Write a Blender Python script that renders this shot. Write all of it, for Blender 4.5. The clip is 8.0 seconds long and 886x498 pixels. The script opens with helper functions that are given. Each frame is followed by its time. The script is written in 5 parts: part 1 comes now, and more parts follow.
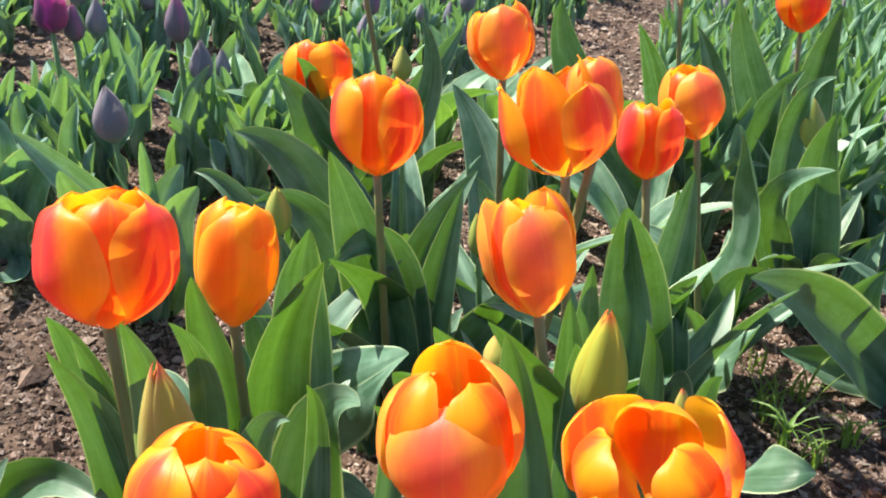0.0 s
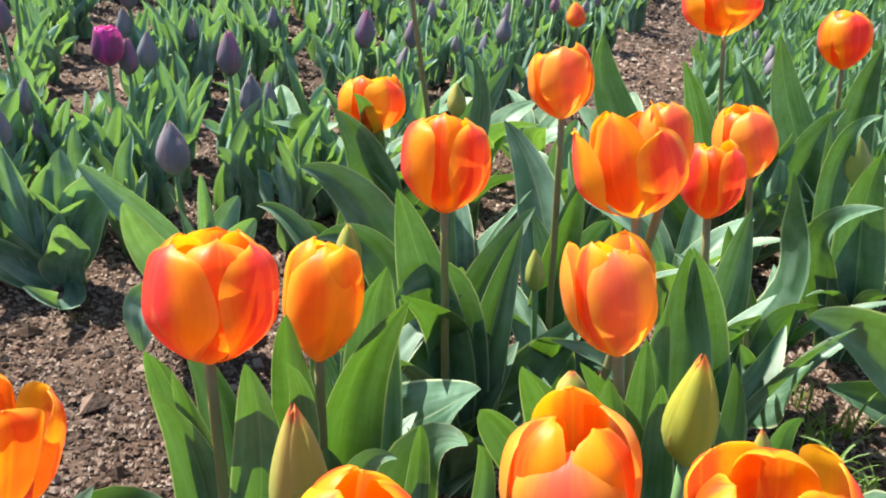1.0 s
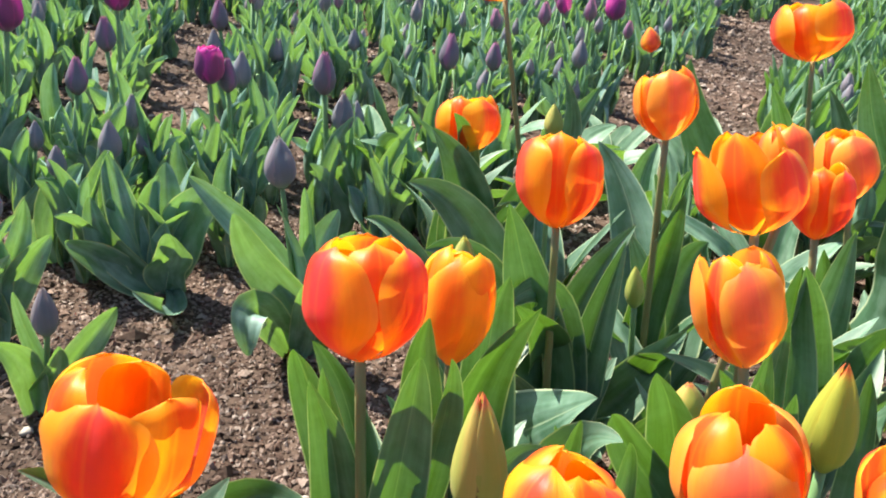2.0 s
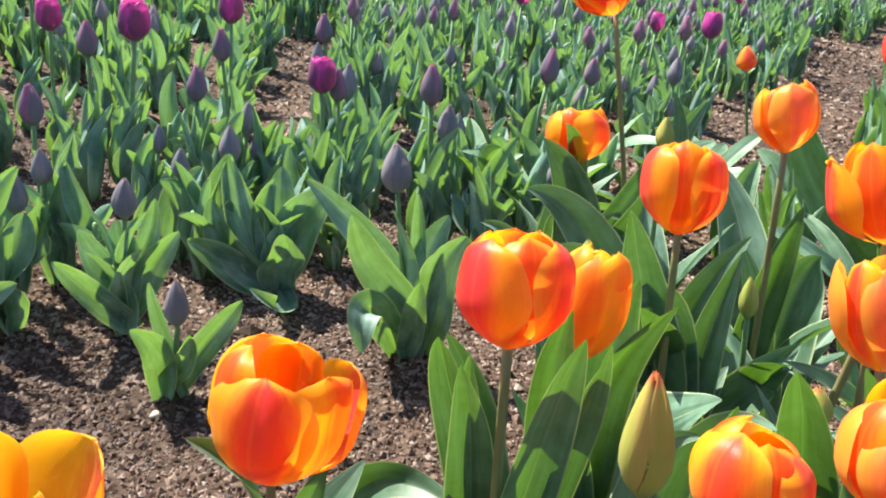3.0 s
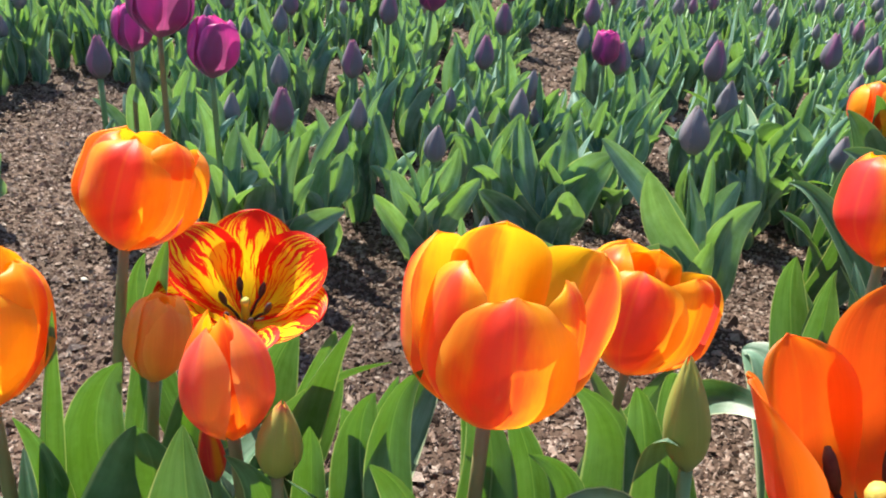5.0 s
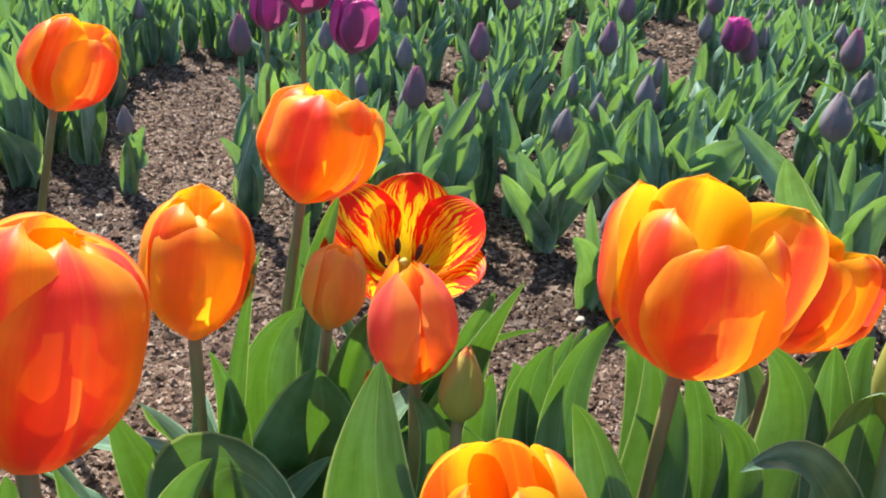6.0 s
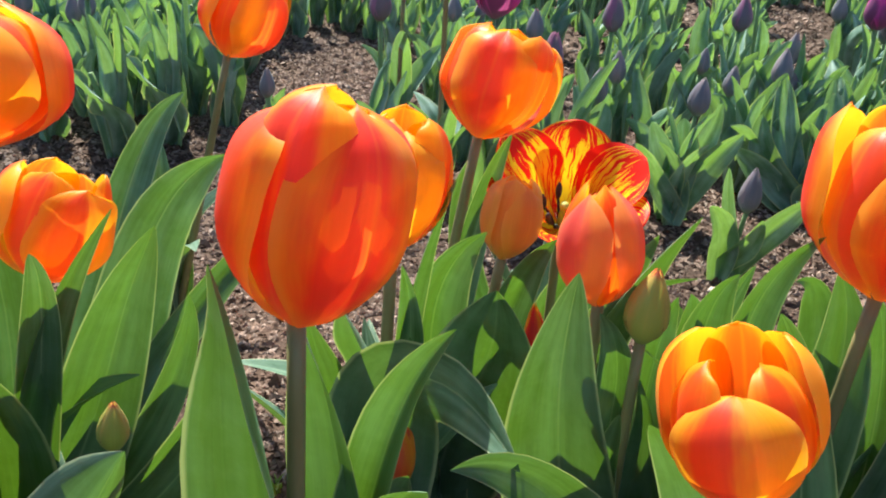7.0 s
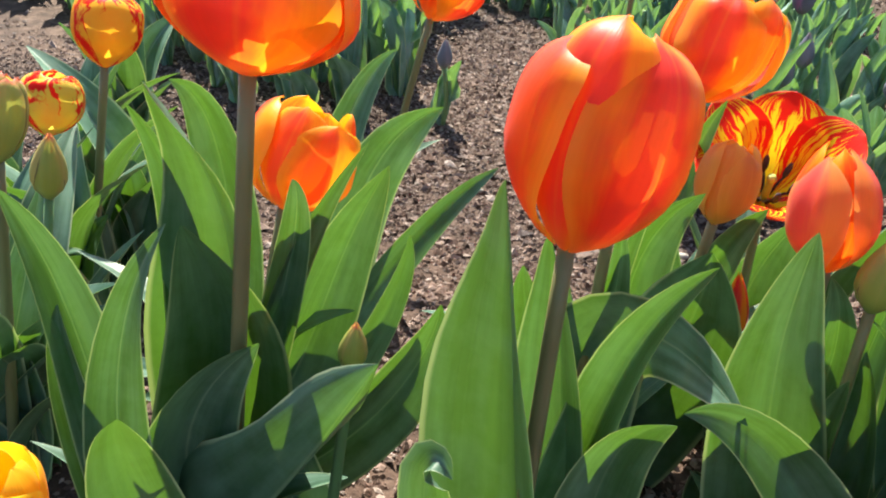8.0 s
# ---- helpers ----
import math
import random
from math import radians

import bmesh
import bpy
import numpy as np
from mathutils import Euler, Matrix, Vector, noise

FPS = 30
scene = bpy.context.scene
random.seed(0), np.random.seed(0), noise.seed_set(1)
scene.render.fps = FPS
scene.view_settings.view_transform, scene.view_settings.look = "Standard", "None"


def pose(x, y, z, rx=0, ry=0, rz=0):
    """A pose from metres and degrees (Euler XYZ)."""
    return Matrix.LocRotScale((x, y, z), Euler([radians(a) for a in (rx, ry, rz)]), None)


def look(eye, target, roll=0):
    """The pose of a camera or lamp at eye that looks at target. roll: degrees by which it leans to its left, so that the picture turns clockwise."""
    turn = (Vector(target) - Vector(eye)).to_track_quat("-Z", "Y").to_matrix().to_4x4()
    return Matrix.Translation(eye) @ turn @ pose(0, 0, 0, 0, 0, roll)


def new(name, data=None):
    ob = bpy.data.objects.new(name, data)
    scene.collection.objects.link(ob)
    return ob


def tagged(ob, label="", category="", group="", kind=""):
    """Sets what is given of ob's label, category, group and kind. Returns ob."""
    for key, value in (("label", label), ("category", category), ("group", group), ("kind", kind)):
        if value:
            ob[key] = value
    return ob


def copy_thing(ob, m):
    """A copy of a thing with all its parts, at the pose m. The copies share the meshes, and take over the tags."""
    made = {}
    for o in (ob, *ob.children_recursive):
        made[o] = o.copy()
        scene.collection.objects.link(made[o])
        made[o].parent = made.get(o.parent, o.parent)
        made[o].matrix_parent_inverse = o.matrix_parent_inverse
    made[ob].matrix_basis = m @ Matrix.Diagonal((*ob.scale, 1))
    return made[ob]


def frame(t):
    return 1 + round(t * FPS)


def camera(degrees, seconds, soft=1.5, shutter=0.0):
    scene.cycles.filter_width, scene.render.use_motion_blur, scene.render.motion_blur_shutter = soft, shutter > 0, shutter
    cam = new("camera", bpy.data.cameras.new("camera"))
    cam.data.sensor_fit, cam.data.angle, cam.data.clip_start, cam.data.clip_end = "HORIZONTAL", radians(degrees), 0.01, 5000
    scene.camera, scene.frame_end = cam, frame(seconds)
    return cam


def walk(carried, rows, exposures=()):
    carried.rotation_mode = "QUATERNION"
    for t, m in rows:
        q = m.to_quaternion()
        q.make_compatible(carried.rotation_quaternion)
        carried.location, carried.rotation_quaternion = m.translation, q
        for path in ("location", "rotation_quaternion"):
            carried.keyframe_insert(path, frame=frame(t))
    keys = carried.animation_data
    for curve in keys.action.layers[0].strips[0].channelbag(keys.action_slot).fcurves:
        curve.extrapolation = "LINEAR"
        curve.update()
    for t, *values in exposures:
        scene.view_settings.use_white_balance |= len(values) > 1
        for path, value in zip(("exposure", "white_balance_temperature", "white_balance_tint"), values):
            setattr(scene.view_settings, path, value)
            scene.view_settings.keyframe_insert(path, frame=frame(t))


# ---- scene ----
cam = camera(53.6, 8.0, 2.0)
PATH = [
    (0, (0.043, 0.121, 0.494), (0.058, 1.911, -0.397), 6.8),
    (0.5, (0.026, 0.117, 0.501), (0.021, 1.918, -0.369), 6.8),
    (1, (0.008, 0.11, 0.504), (-0.02, 1.922, -0.342), 6.8),
    (1.5, (-0.016, 0.097, 0.505), (-0.091, 1.915, -0.325), 6.7),
    (1.7, (-0.024, 0.091, 0.503), (-0.127, 1.911, -0.32), 6.7),
    (2.8, (-0.064, 0.057, 0.501), (-0.332, 1.876, -0.288), 6.4),
    (3, (-0.071, 0.049, 0.496), (-0.376, 1.861, -0.294), 6.4),
    (3.5, (-0.088, 0.023, 0.488), (-0.483, 1.816, -0.306), 6.3),
    (4, (-0.117, -0.008, 0.477), (-0.619, 1.754, -0.324), 6.2),
    (4.5, (-0.132, -0.032, 0.465), (-0.745, 1.69, -0.347), 6.2),
    (4.7, (-0.137, -0.038, 0.462), (-0.795, 1.666, -0.353), 6.1),
    (5.8, (-0.162, -0.076, 0.437), (-1.018, 1.522, -0.409), 5.4),
    (6, (-0.171, -0.079, 0.437), (-1.062, 1.498, -0.411), 5.4),
    (6.5, (-0.189, -0.1, 0.427), (-1.158, 1.419, -0.441), 5.4),
    (7, (-0.19, -0.124, 0.413), (-1.243, 1.329, -0.471), 5.0),
    (7.5, (-0.2, -0.15, 0.4), (-1.357, 1.205, -0.508), 4.9),
    (8, (-0.208, -0.163, 0.399), (-1.469, 1.079, -0.533), 4.5),
]
walk(cam, [(t, look(eye, target, roll)) for t, eye, target, roll in PATH], [(0.0, 1.17), (3.5, 1.26), (4.5, 1.1), (6.0, 1.07), (7.0, 1.08), (8.0, 1.2)])

# ---- light ----
SUN_AZ, SUN_EL = 150.0, 52.0        # degrees from +x towards +y; height of the sun
world = bpy.data.worlds.new("sky")
scene.world = world
world.use_nodes = True
wn = world.node_tree
sky = wn.nodes.new("ShaderNodeTexSky")
sky.sky_type, sky.sun_disc = "NISHITA", False
sky.sun_elevation, sky.sun_rotation = radians(SUN_EL), radians(90 - SUN_AZ)
wn.links.new(sky.outputs[0], wn.nodes["Background"].inputs[0])
wn.nodes["Background"].inputs[1].default_value = 0.1
sun = new("sun", bpy.data.lights.new("sun", "SUN"))
sun.data.energy, sun.data.angle, sun.data.color = 6.7, radians(0.6), (1.0, 0.945, 0.8)
sun_way = Vector((math.cos(radians(SUN_EL)) * math.cos(radians(SUN_AZ)), math.cos(radians(SUN_EL)) * math.sin(radians(SUN_AZ)), math.sin(radians(SUN_EL))))
sun.matrix_world = look(sun_way * 20, (0, 0, 0))


# ---- materials ----
class Mat:
    """A node material with short helpers."""

    def __init__(self, name):
        self.m = bpy.data.materials.new(name)
        self.m.use_nodes = True
        self.t = self.m.node_tree
        self.t.nodes.clear()

    def n(self, kind, **sockets):
        node = self.t.nodes.new("ShaderNode" + kind)
        for key, value in sockets.items():
            self.put(node, key.replace("_", " "), value)
        return node

    def put(self, node, key, value):
        sock = node.inputs[int(key)] if key.isdigit() else node.inputs[key]
        if isinstance(value, bpy.types.NodeSocket):
            self.t.links.new(value, sock)
        else:
            sock.default_value = value

    def math(self, op, a, b=0.0, clamp=False):
        node = self.t.nodes.new("ShaderNodeMath")
        node.operation, node.use_clamp = op, clamp
        self.put(node, "0", a)
        self.put(node, "1", b)
        return node.outputs[0]

    def ramp(self, fac, stops, ease="LINEAR"):
        node = self.t.nodes.new("ShaderNodeValToRGB")
        node.color_ramp.interpolation = ease
        while len(node.color_ramp.elements) < len(stops):
            node.color_ramp.elements.new(0.5)
        for el, (place, colour) in zip(node.color_ramp.elements, stops):
            el.position = place
            el.color = (*colour, 1) if len(colour) == 3 else (colour[0],) * 3 + (1,)
        self.put(node, "0", fac)
        return node.outputs[0]

    def mix(self, fac, a, b, blend="MIX"):
        node = self.t.nodes.new("ShaderNodeMix")
        node.data_type, node.blend_type = "RGBA", blend
        for sock, value in ((node.inputs[0], fac), (node.inputs[6], a), (node.inputs[7], b)):
            if isinstance(value, bpy.types.NodeSocket):
                self.t.links.new(value, sock)
            else:
                sock.default_value = (*value, 1) if isinstance(value, tuple) and len(value) == 3 else value
        return node.outputs[2]

    def uv(self):
        node = self.t.nodes.new("ShaderNodeSeparateXYZ")
        self.t.links.new(self.t.nodes.new("ShaderNodeTexCoord").outputs["UV"], node.inputs[0])
        return node.outputs[0], node.outputs[1]

    def vec(self, x, y, z=0.0):
        node = self.t.nodes.new("ShaderNodeCombineXYZ")
        for k, v in zip("012", (x, y, z)):
            self.put(node, k, v)
        return node.outputs[0]

    def noise(self, vector, scale, detail=3.0, rough=0.5):
        node = self.t.nodes.new("ShaderNodeTexNoise")
        if vector is not None:
            self.put(node, "Vector", vector)
        self.put(node, "Scale", scale)
        self.put(node, "Detail", detail)
        self.put(node, "Roughness", rough)
        return node.outputs[0]

    def place(self):
        return self.t.nodes.new("ShaderNodeTexCoord").outputs["Object"]

    def random(self):
        return self.t.nodes.new("ShaderNodeObjectInfo").outputs["Random"]

    def island(self):
        return self.t.nodes.new("ShaderNodeNewGeometry").outputs["Random Per Island"]

    def bump(self, height, strength, distance=0.001):
        node = self.t.nodes.new("ShaderNodeBump")
        for k, v in (("Strength", strength), ("Distance", distance), ("Height", height)):
            self.put(node, k, v)
        return node.outputs[0]

    def done(self, colour, rough, glow=None, share=0.0, normal=None, spec=0.5, sheen=0.0, coat=0.0, clear=None):
        """glow, share: the colour of the light that shines through a thin sheet, and its share."""
        b = self.n("BsdfPrincipled")
        self.put(b, "Base Color", colour)
        self.put(b, "Roughness", rough)
        self.put(b, "Specular IOR Level", spec)
        self.put(b, "Sheen Weight", sheen)
        self.put(b, "Coat Weight", coat)
        if normal is not None:
            self.put(b, "Normal", normal)
        last = b.outputs[0]
        if glow is not None:
            tr = self.n("BsdfTranslucent")
            self.put(tr, "Color", glow)
            if normal is not None:
                self.put(tr, "Normal", normal)
            mx = self.n("MixShader")
            self.put(mx, "0", share)
            self.put(mx, "1", last)
            self.put(mx, "2", tr.outputs[0])
            last = mx.outputs[0]
        if clear is not None:
            th = self.n("BsdfTransparent")
            self.put(th, "Color", (*clear, 1))
            mx = self.n("MixShader")
            self.put(mx, "0", 0.17)
            self.put(mx, "1", last)
            self.put(mx, "2", th.outputs[0])
            last = mx.outputs[0]
        out = self.n("OutputMaterial")
        self.t.links.new(last, out.inputs[0])
        return self.m


def petal_material(name, flame, margin, foot, width=0.55, top=0.15, glow=1.0, share=0.48, blush_sheen=0.0, clear=(1.0, 0.45, 0.1), tip=None, seam=None):
    """A tulip petal: a flame down the middle, a lighter margin, a yellow foot, fine veins from foot to tip."""
    m = Mat(name)
    u, v = m.uv()
    r = m.random()
    side = m.math("ABSOLUTE", m.math("SUBTRACT", m.math("MULTIPLY", u, 2.0), 1.0))
    shift = m.vec(m.math("MULTIPLY", u, 4.5), m.math("MULTIPLY", v, 1.6), m.math("MULTIPLY", r, 30.0))
    streak = m.noise(shift, 1.4, 3.0, 0.6)
    fine = m.noise(m.vec(m.math("MULTIPLY", u, 46.0), m.math("MULTIPLY", v, 1.4), m.math("MULTIPLY", r, 30.0)), 1.0, 2.0)
    drift = m.math("MULTIPLY", m.math("SUBTRACT", m.math("FRACT", m.math("MULTIPLY", r, 7.3)), 0.5), 0.8)
    off = m.math("ABSOLUTE", m.math("SUBTRACT", m.math("SUBTRACT", m.math("MULTIPLY", u, 2.0), 1.0), drift))
    edge = m.math("ADD", off, m.math("MULTIPLY", m.math("SUBTRACT", streak, 0.5), 0.6))
    edge = m.math("ADD", edge, m.math("MULTIPLY", m.math("SUBTRACT", v, 0.6), top))
    edge = m.math("ADD", edge, m.ramp(v, ((0.86, (0.0,)), (1.0, (0.4,))), "EASE"))
    mask = m.ramp(edge, ((width - 0.3, (0.0,)), (width + 0.28, (1.0,))), "EASE")
    body = m.mix(mask, flame, margin)
    rib = m.ramp(side, ((0.0, (0.22,)), (0.06, (0.0,))), "EASE")
    body = m.mix(rib, body, margin)
    rim = m.ramp(side, ((0.8, (0.0,)), (0.98, (0.6,))), "EASE")
    body = m.mix(rim, body, tuple(min(1.0, 1.02 * c + 0.04) for c in margin))
    low = m.ramp(v, ((0.0, (1.0,)), (0.2, (0.0,))), "EASE")
    body = m.mix(m.math("MULTIPLY", low, 0.8), body, foot)
    if tip is not None:
        body = m.mix(m.ramp(m.math("ADD", v, m.math("MULTIPLY", m.math("SUBTRACT", streak, 0.5), 0.12)), ((0.86, (0.0,)), (0.97, (0.9,))), "EASE"), body, tip)
    if seam is not None:
        body = m.mix(m.ramp(side, ((0.9, (0.0,)), (0.97, (0.85,))), "EASE"), body, seam)
    veins = m.ramp(fine, ((0.35, (0.955,)), (0.65, (1.0,))))
    body = m.mix(1.0, body, veins, "MULTIPLY")
    blotch = m.ramp(m.noise(m.place(), 60.0, 3.0), ((0.35, (0.9,)), (0.7, (1.0,))))
    body = m.mix(1.0, body, blotch, "MULTIPLY")
    warm = m.mix(0.12, body, tuple(min(1.0, c) for c in (0.5 + 0.5 * margin[0], 1.15 * margin[1], margin[2])))
    through_light = m.mix(1.0, warm, (glow * 1.03, glow * 1.06, glow * 0.8), "MULTIPLY")
    # mid-petal pink: own flush plus the sheen of sunlit petals, put into the colour
    cool = m.mix(m.math("MULTIPLY", m.ramp(m.math("ADD", side, m.math("MULTIPLY", streak, 0.5)), ((0.35, (1.0,)), (0.8, (0.0,)))), blush_sheen), body, (0.8, 0.08, 0.11))
    height = m.math("ADD", m.math("MULTIPLY", fine, 0.5), m.math("MULTIPLY", streak, 0.8))
    return m.done(cool, 0.42, through_light, share, m.bump(height, 0.22, 0.001), spec=0.32, sheen=0.06, clear=clear)


def leaf_material(name, dark, pale, glow, share=0.42, rough=0.42, bloom=0.35, spec=0.5):
    """A fleshy tulip leaf: bluish bloom, parallel veins, a pale margin, light shining through."""
    m = Mat(name)
    u, v = m.uv()
    r = m.random()
    lines = m.noise(m.vec(m.math("MULTIPLY", u, 48.0), m.math("MULTIPLY", v, 0.9), m.math("MULTIPLY", r, 20.0)), 1.0, 2.0, 0.6)
    broad = m.noise(m.vec(m.math("MULTIPLY", u, 3.0), m.math("MULTIPLY", v, 1.8), m.math("MULTIPLY", r, 50.0)), 1.3, 3.0)
    dust = m.noise(m.place(), 45.0, 4.0, 0.6)
    body = m.mix(m.ramp(lines, ((0.3, (0.0,)), (0.7, (1.0,)))), dark, tuple(0.92 * a + 0.08 * b for a, b in zip(dark, pale)))
    body = m.mix(m.math("MULTIPLY", m.ramp(m.math("ADD", m.math("MULTIPLY", broad, 0.6), m.math("MULTIPLY", dust, 0.4)), ((0.4, (0.0,)), (0.6, (1.0,)))), bloom), body, pale)
    side = m.math("ABSOLUTE", m.math("SUBTRACT", m.math("MULTIPLY", u, 2.0), 1.0))
    rim = m.ramp(side, ((0.91, (0.0,)), (0.975, (1.0,))), "EASE")
    body = m.mix(m.math("MULTIPLY", rim, 0.75), body, (0.5, 0.58, 0.36))
    rib = m.math("MULTIPLY", m.ramp(side, ((0.0, (1.0,)), (0.045, (0.0,))), "EASE"), m.ramp(r, ((0.35, (0.0,)), (0.6, (0.55,)))))
    body = m.mix(rib, body, (0.4, 0.5, 0.33))
    # blotches along the leaf, lighter and darker at random
    mottle = m.noise(m.vec(m.math("MULTIPLY", u, 5.0), m.math("MULTIPLY", v, 2.2), m.math("MULTIPLY", r, 80.0)), 1.0, 4.0, 0.65)
    body = m.mix(1.0, body, m.ramp(mottle, ((0.3, (0.72,)), (0.66, (1.12,)))), "MULTIPLY")
    hue = m.n("HueSaturation", Color=body)
    m.put(hue, "Hue", m.math("ADD", 0.485, m.math("MULTIPLY", r, 0.03)))
    m.put(hue, "Value", m.math("ADD", 0.85, m.math("MULTIPLY", r, 0.3)))
    body = hue.outputs[0]
    shine = m.mix(m.ramp(lines, ((0.25, (0.0,)), (0.75, (1.0,)))), tuple(0.94 * c for c in glow), glow)
    shine = m.mix(1.0, shine, m.ramp(mottle, ((0.3, (0.78,)), (0.66, (1.1,)))), "MULTIPLY")
    shine = m.mix(m.math("MULTIPLY", rim, 0.5), shine, (0.6, 0.7, 0.2))
    height = m.math("ADD", m.math("MULTIPLY", lines, 1.0), m.math("MULTIPLY", broad, 1.5))
    ro = m.math("ADD", rough - 0.06, m.math("MULTIPLY", dust, 0.14))
    return m.done(body, ro, shine, share, m.bump(height, 0.16, 0.001), spec=spec)


def plain_material(name, a, b, scale, rough=0.6, bump=0.3, stretch=(1, 1, 1), spec=0.4, glow=None, share=0.0):
    m = Mat(name)
    mp = m.n("Mapping")
    m.put(mp, "Vector", m.place())
    mp.inputs["Scale"].default_value = stretch
    f = m.noise(mp.outputs[0], scale, 4.0, 0.6)
    g = m.noise(mp.outputs[0], scale * 7, 3.0, 0.6)
    body = m.mix(m.ramp(f, ((0.3, (0.0,)), (0.7, (1.0,)))), a, b)
    body = m.mix(1.0, body, m.ramp(g, ((0.3, (0.8,)), (0.7, (1.0,)))), "MULTIPLY")
    return m.done(body, rough, glow, share, m.bump(g, bump, 0.001), spec=spec)


RED = petal_material("petal_red_orange", (0.84, 0.034, 0.024), (0.95, 0.42, 0.016), (0.8, 0.2, 0.02), 0.58, blush_sheen=0.6)
ORANGE = petal_material("petal_orange", (0.86, 0.046, 0.02), (0.95, 0.46, 0.016), (0.85, 0.35, 0.03), 0.5, blush_sheen=0.4)
YELLOW = petal_material("petal_yellow_orange", (0.88, 0.075, 0.016), (0.95, 0.5, 0.016), (0.9, 0.4, 0.03), 0.4, blush_sheen=0.25)
CLEAR_ORANGE = petal_material("petal_clear_orange", (0.9, 0.085, 0.012), (0.93, 0.2, 0.014), (0.92, 0.4, 0.02), 0.62)
GOLD = petal_material("petal_golden_orange", (0.91, 0.25, 0.022), (0.95, 0.52, 0.02), (0.85, 0.42, 0.04), 0.36)
PEACH = petal_material("petal_peach", (0.86, 0.2, 0.075), (0.94, 0.46, 0.05), (0.8, 0.4, 0.1), 0.45, blush_sheen=0.4)
INNER = petal_material("petal_inner_orange", (0.88, 0.1, 0.01), (0.95, 0.42, 0.01), (0.9, 0.3, 0.02), 0.5, 0.3)
PINKISH = petal_material("petal_pink_orange", (0.82, 0.18, 0.12), (0.93, 0.38, 0.09), (0.7, 0.45, 0.15), 0.45, blush_sheen=0.6)
AMBER = petal_material("petal_amber", (0.88, 0.36, 0.08), (0.95, 0.52, 0.09), (0.6, 0.45, 0.1), 0.45)
VIOLET = petal_material("petal_violet", (0.19, 0.05, 0.17), (0.6, 0.05, 0.36), (0.15, 0.1, 0.14), 0.5, 0.9, 1.3, 0.3, clear=None)
HALF = petal_material("bud_violet", (0.195, 0.175, 0.235), (0.36, 0.155, 0.3), (0.12, 0.12, 0.1), 0.55, 0.9, 1.2, 0.35, clear=None)
DUSK = petal_material("bud_dusky_purple", (0.195, 0.21, 0.265), (0.31, 0.27, 0.32), (0.2, 0.28, 0.19), 0.5, 0.7, 1.2, 0.3, clear=None)
GREENBUD = petal_material("bud_green", (0.36, 0.43, 0.1), (0.5, 0.48, 0.13), (0.22, 0.3, 0.1), 0.55, 0.5, 1.0, 0.35, clear=None, seam=(0.13, 0.09, 0.03))
REDTIP = petal_material("bud_yellow_green_red_tip", (0.5, 0.52, 0.08), (0.66, 0.55, 0.08), (0.34, 0.42, 0.07), 0.6, 0.5, 1.1, 0.45, clear=None, tip=(0.75, 0.13, 0.06), seam=(0.26, 0.17, 0.05))
BLUSH = petal_material("bud_green_flushed_red", (0.45, 0.47, 0.1), (0.6, 0.47, 0.13), (0.24, 0.32, 0.1), 0.5, 0.9, 1.0, 0.35, clear=None, tip=(0.75, 0.14, 0.1), seam=(0.13, 0.09, 0.03))
LEAF = leaf_material("tulip_leaf", (0.043, 0.105, 0.06), (0.185, 0.305, 0.23), (0.125, 0.285, 0.016), 0.22, 0.43, 0.75, 0.42)
FIELD_LEAF = leaf_material("field_leaf", (0.08, 0.19, 0.138), (0.33, 0.485, 0.455), (0.23, 0.44, 0.06), 0.28, 0.5, 0.75, 0.3)
GREEN_LEAF = leaf_material("fresh_tulip_leaf", (0.065, 0.15, 0.09), (0.26, 0.41, 0.29), (0.2, 0.4, 0.035), 0.28, 0.48, 0.75, 0.35)
STEM = plain_material("stem_olive", (0.165, 0.185, 0.07), (0.25, 0.19, 0.1), 18.0, 0.42, 0.35, (1, 1, 0.15))
STEM_GREEN = plain_material("stem_green", (0.1, 0.22, 0.08), (0.17, 0.28, 0.12), 30.0, 0.5, 0.2, (1, 1, 0.15))
PISTIL = plain_material("pistil_yellow", (0.5, 0.42, 0.06), (0.45, 0.47, 0.12), 200.0, 0.6)
ANTHER = plain_material("anther_dark", (0.03, 0.015, 0.03), (0.08, 0.04, 0.05), 300.0, 0.8)


def flamed_material(name, amount_of_red=0.685, coarse=27.0, ground=(0.93, 0.62, 0.012)):
    """Yellow petals with feathered red flames that run in from the margin."""
    m = Mat(name)
    u, v = m.uv()
    r = m.random()
    side = m.math("ABSOLUTE", m.math("SUBTRACT", m.math("MULTIPLY", u, 2.0), 1.0))
    wave = m.noise(m.vec(m.math("MULTIPLY", u, 4.0), m.math("MULTIPLY", v, 3.0), m.math("MULTIPLY", r, 9.0)), 1.0, 2.0)
    bent = m.math("ADD", m.math("MULTIPLY", u, coarse), m.math("MULTIPLY", wave, 5.0))
    streak = m.noise(m.vec(bent, m.math("MULTIPLY", v, 1.8), m.math("MULTIPLY", r, 40.0)), 1.15, 3.0, 0.6)
    rim = m.math("MAXIMUM", side, m.ramp(v, ((0.45, (0.0,)), (1.0, (1.0,)))))
    heart = m.math("MULTIPLY", m.ramp(side, ((0.0, (1.0,)), (0.3, (0.0,)))), m.ramp(v, ((0.1, (0.0,)), (0.5, (0.35,)))))
    amount = m.math("ADD", m.math("MULTIPLY", m.math("ADD", rim, heart), 0.24), streak)
    mask = m.ramp(amount, ((amount_of_red, (0.0,)), (amount_of_red + 0.4 / coarse, (1.0,))))
    body = m.mix(mask, ground, (0.8, 0.016, 0.006))
    return m.done(body, 0.45, body, 0.42, m.bump(streak, 0.3, 0.001), spec=0.2)


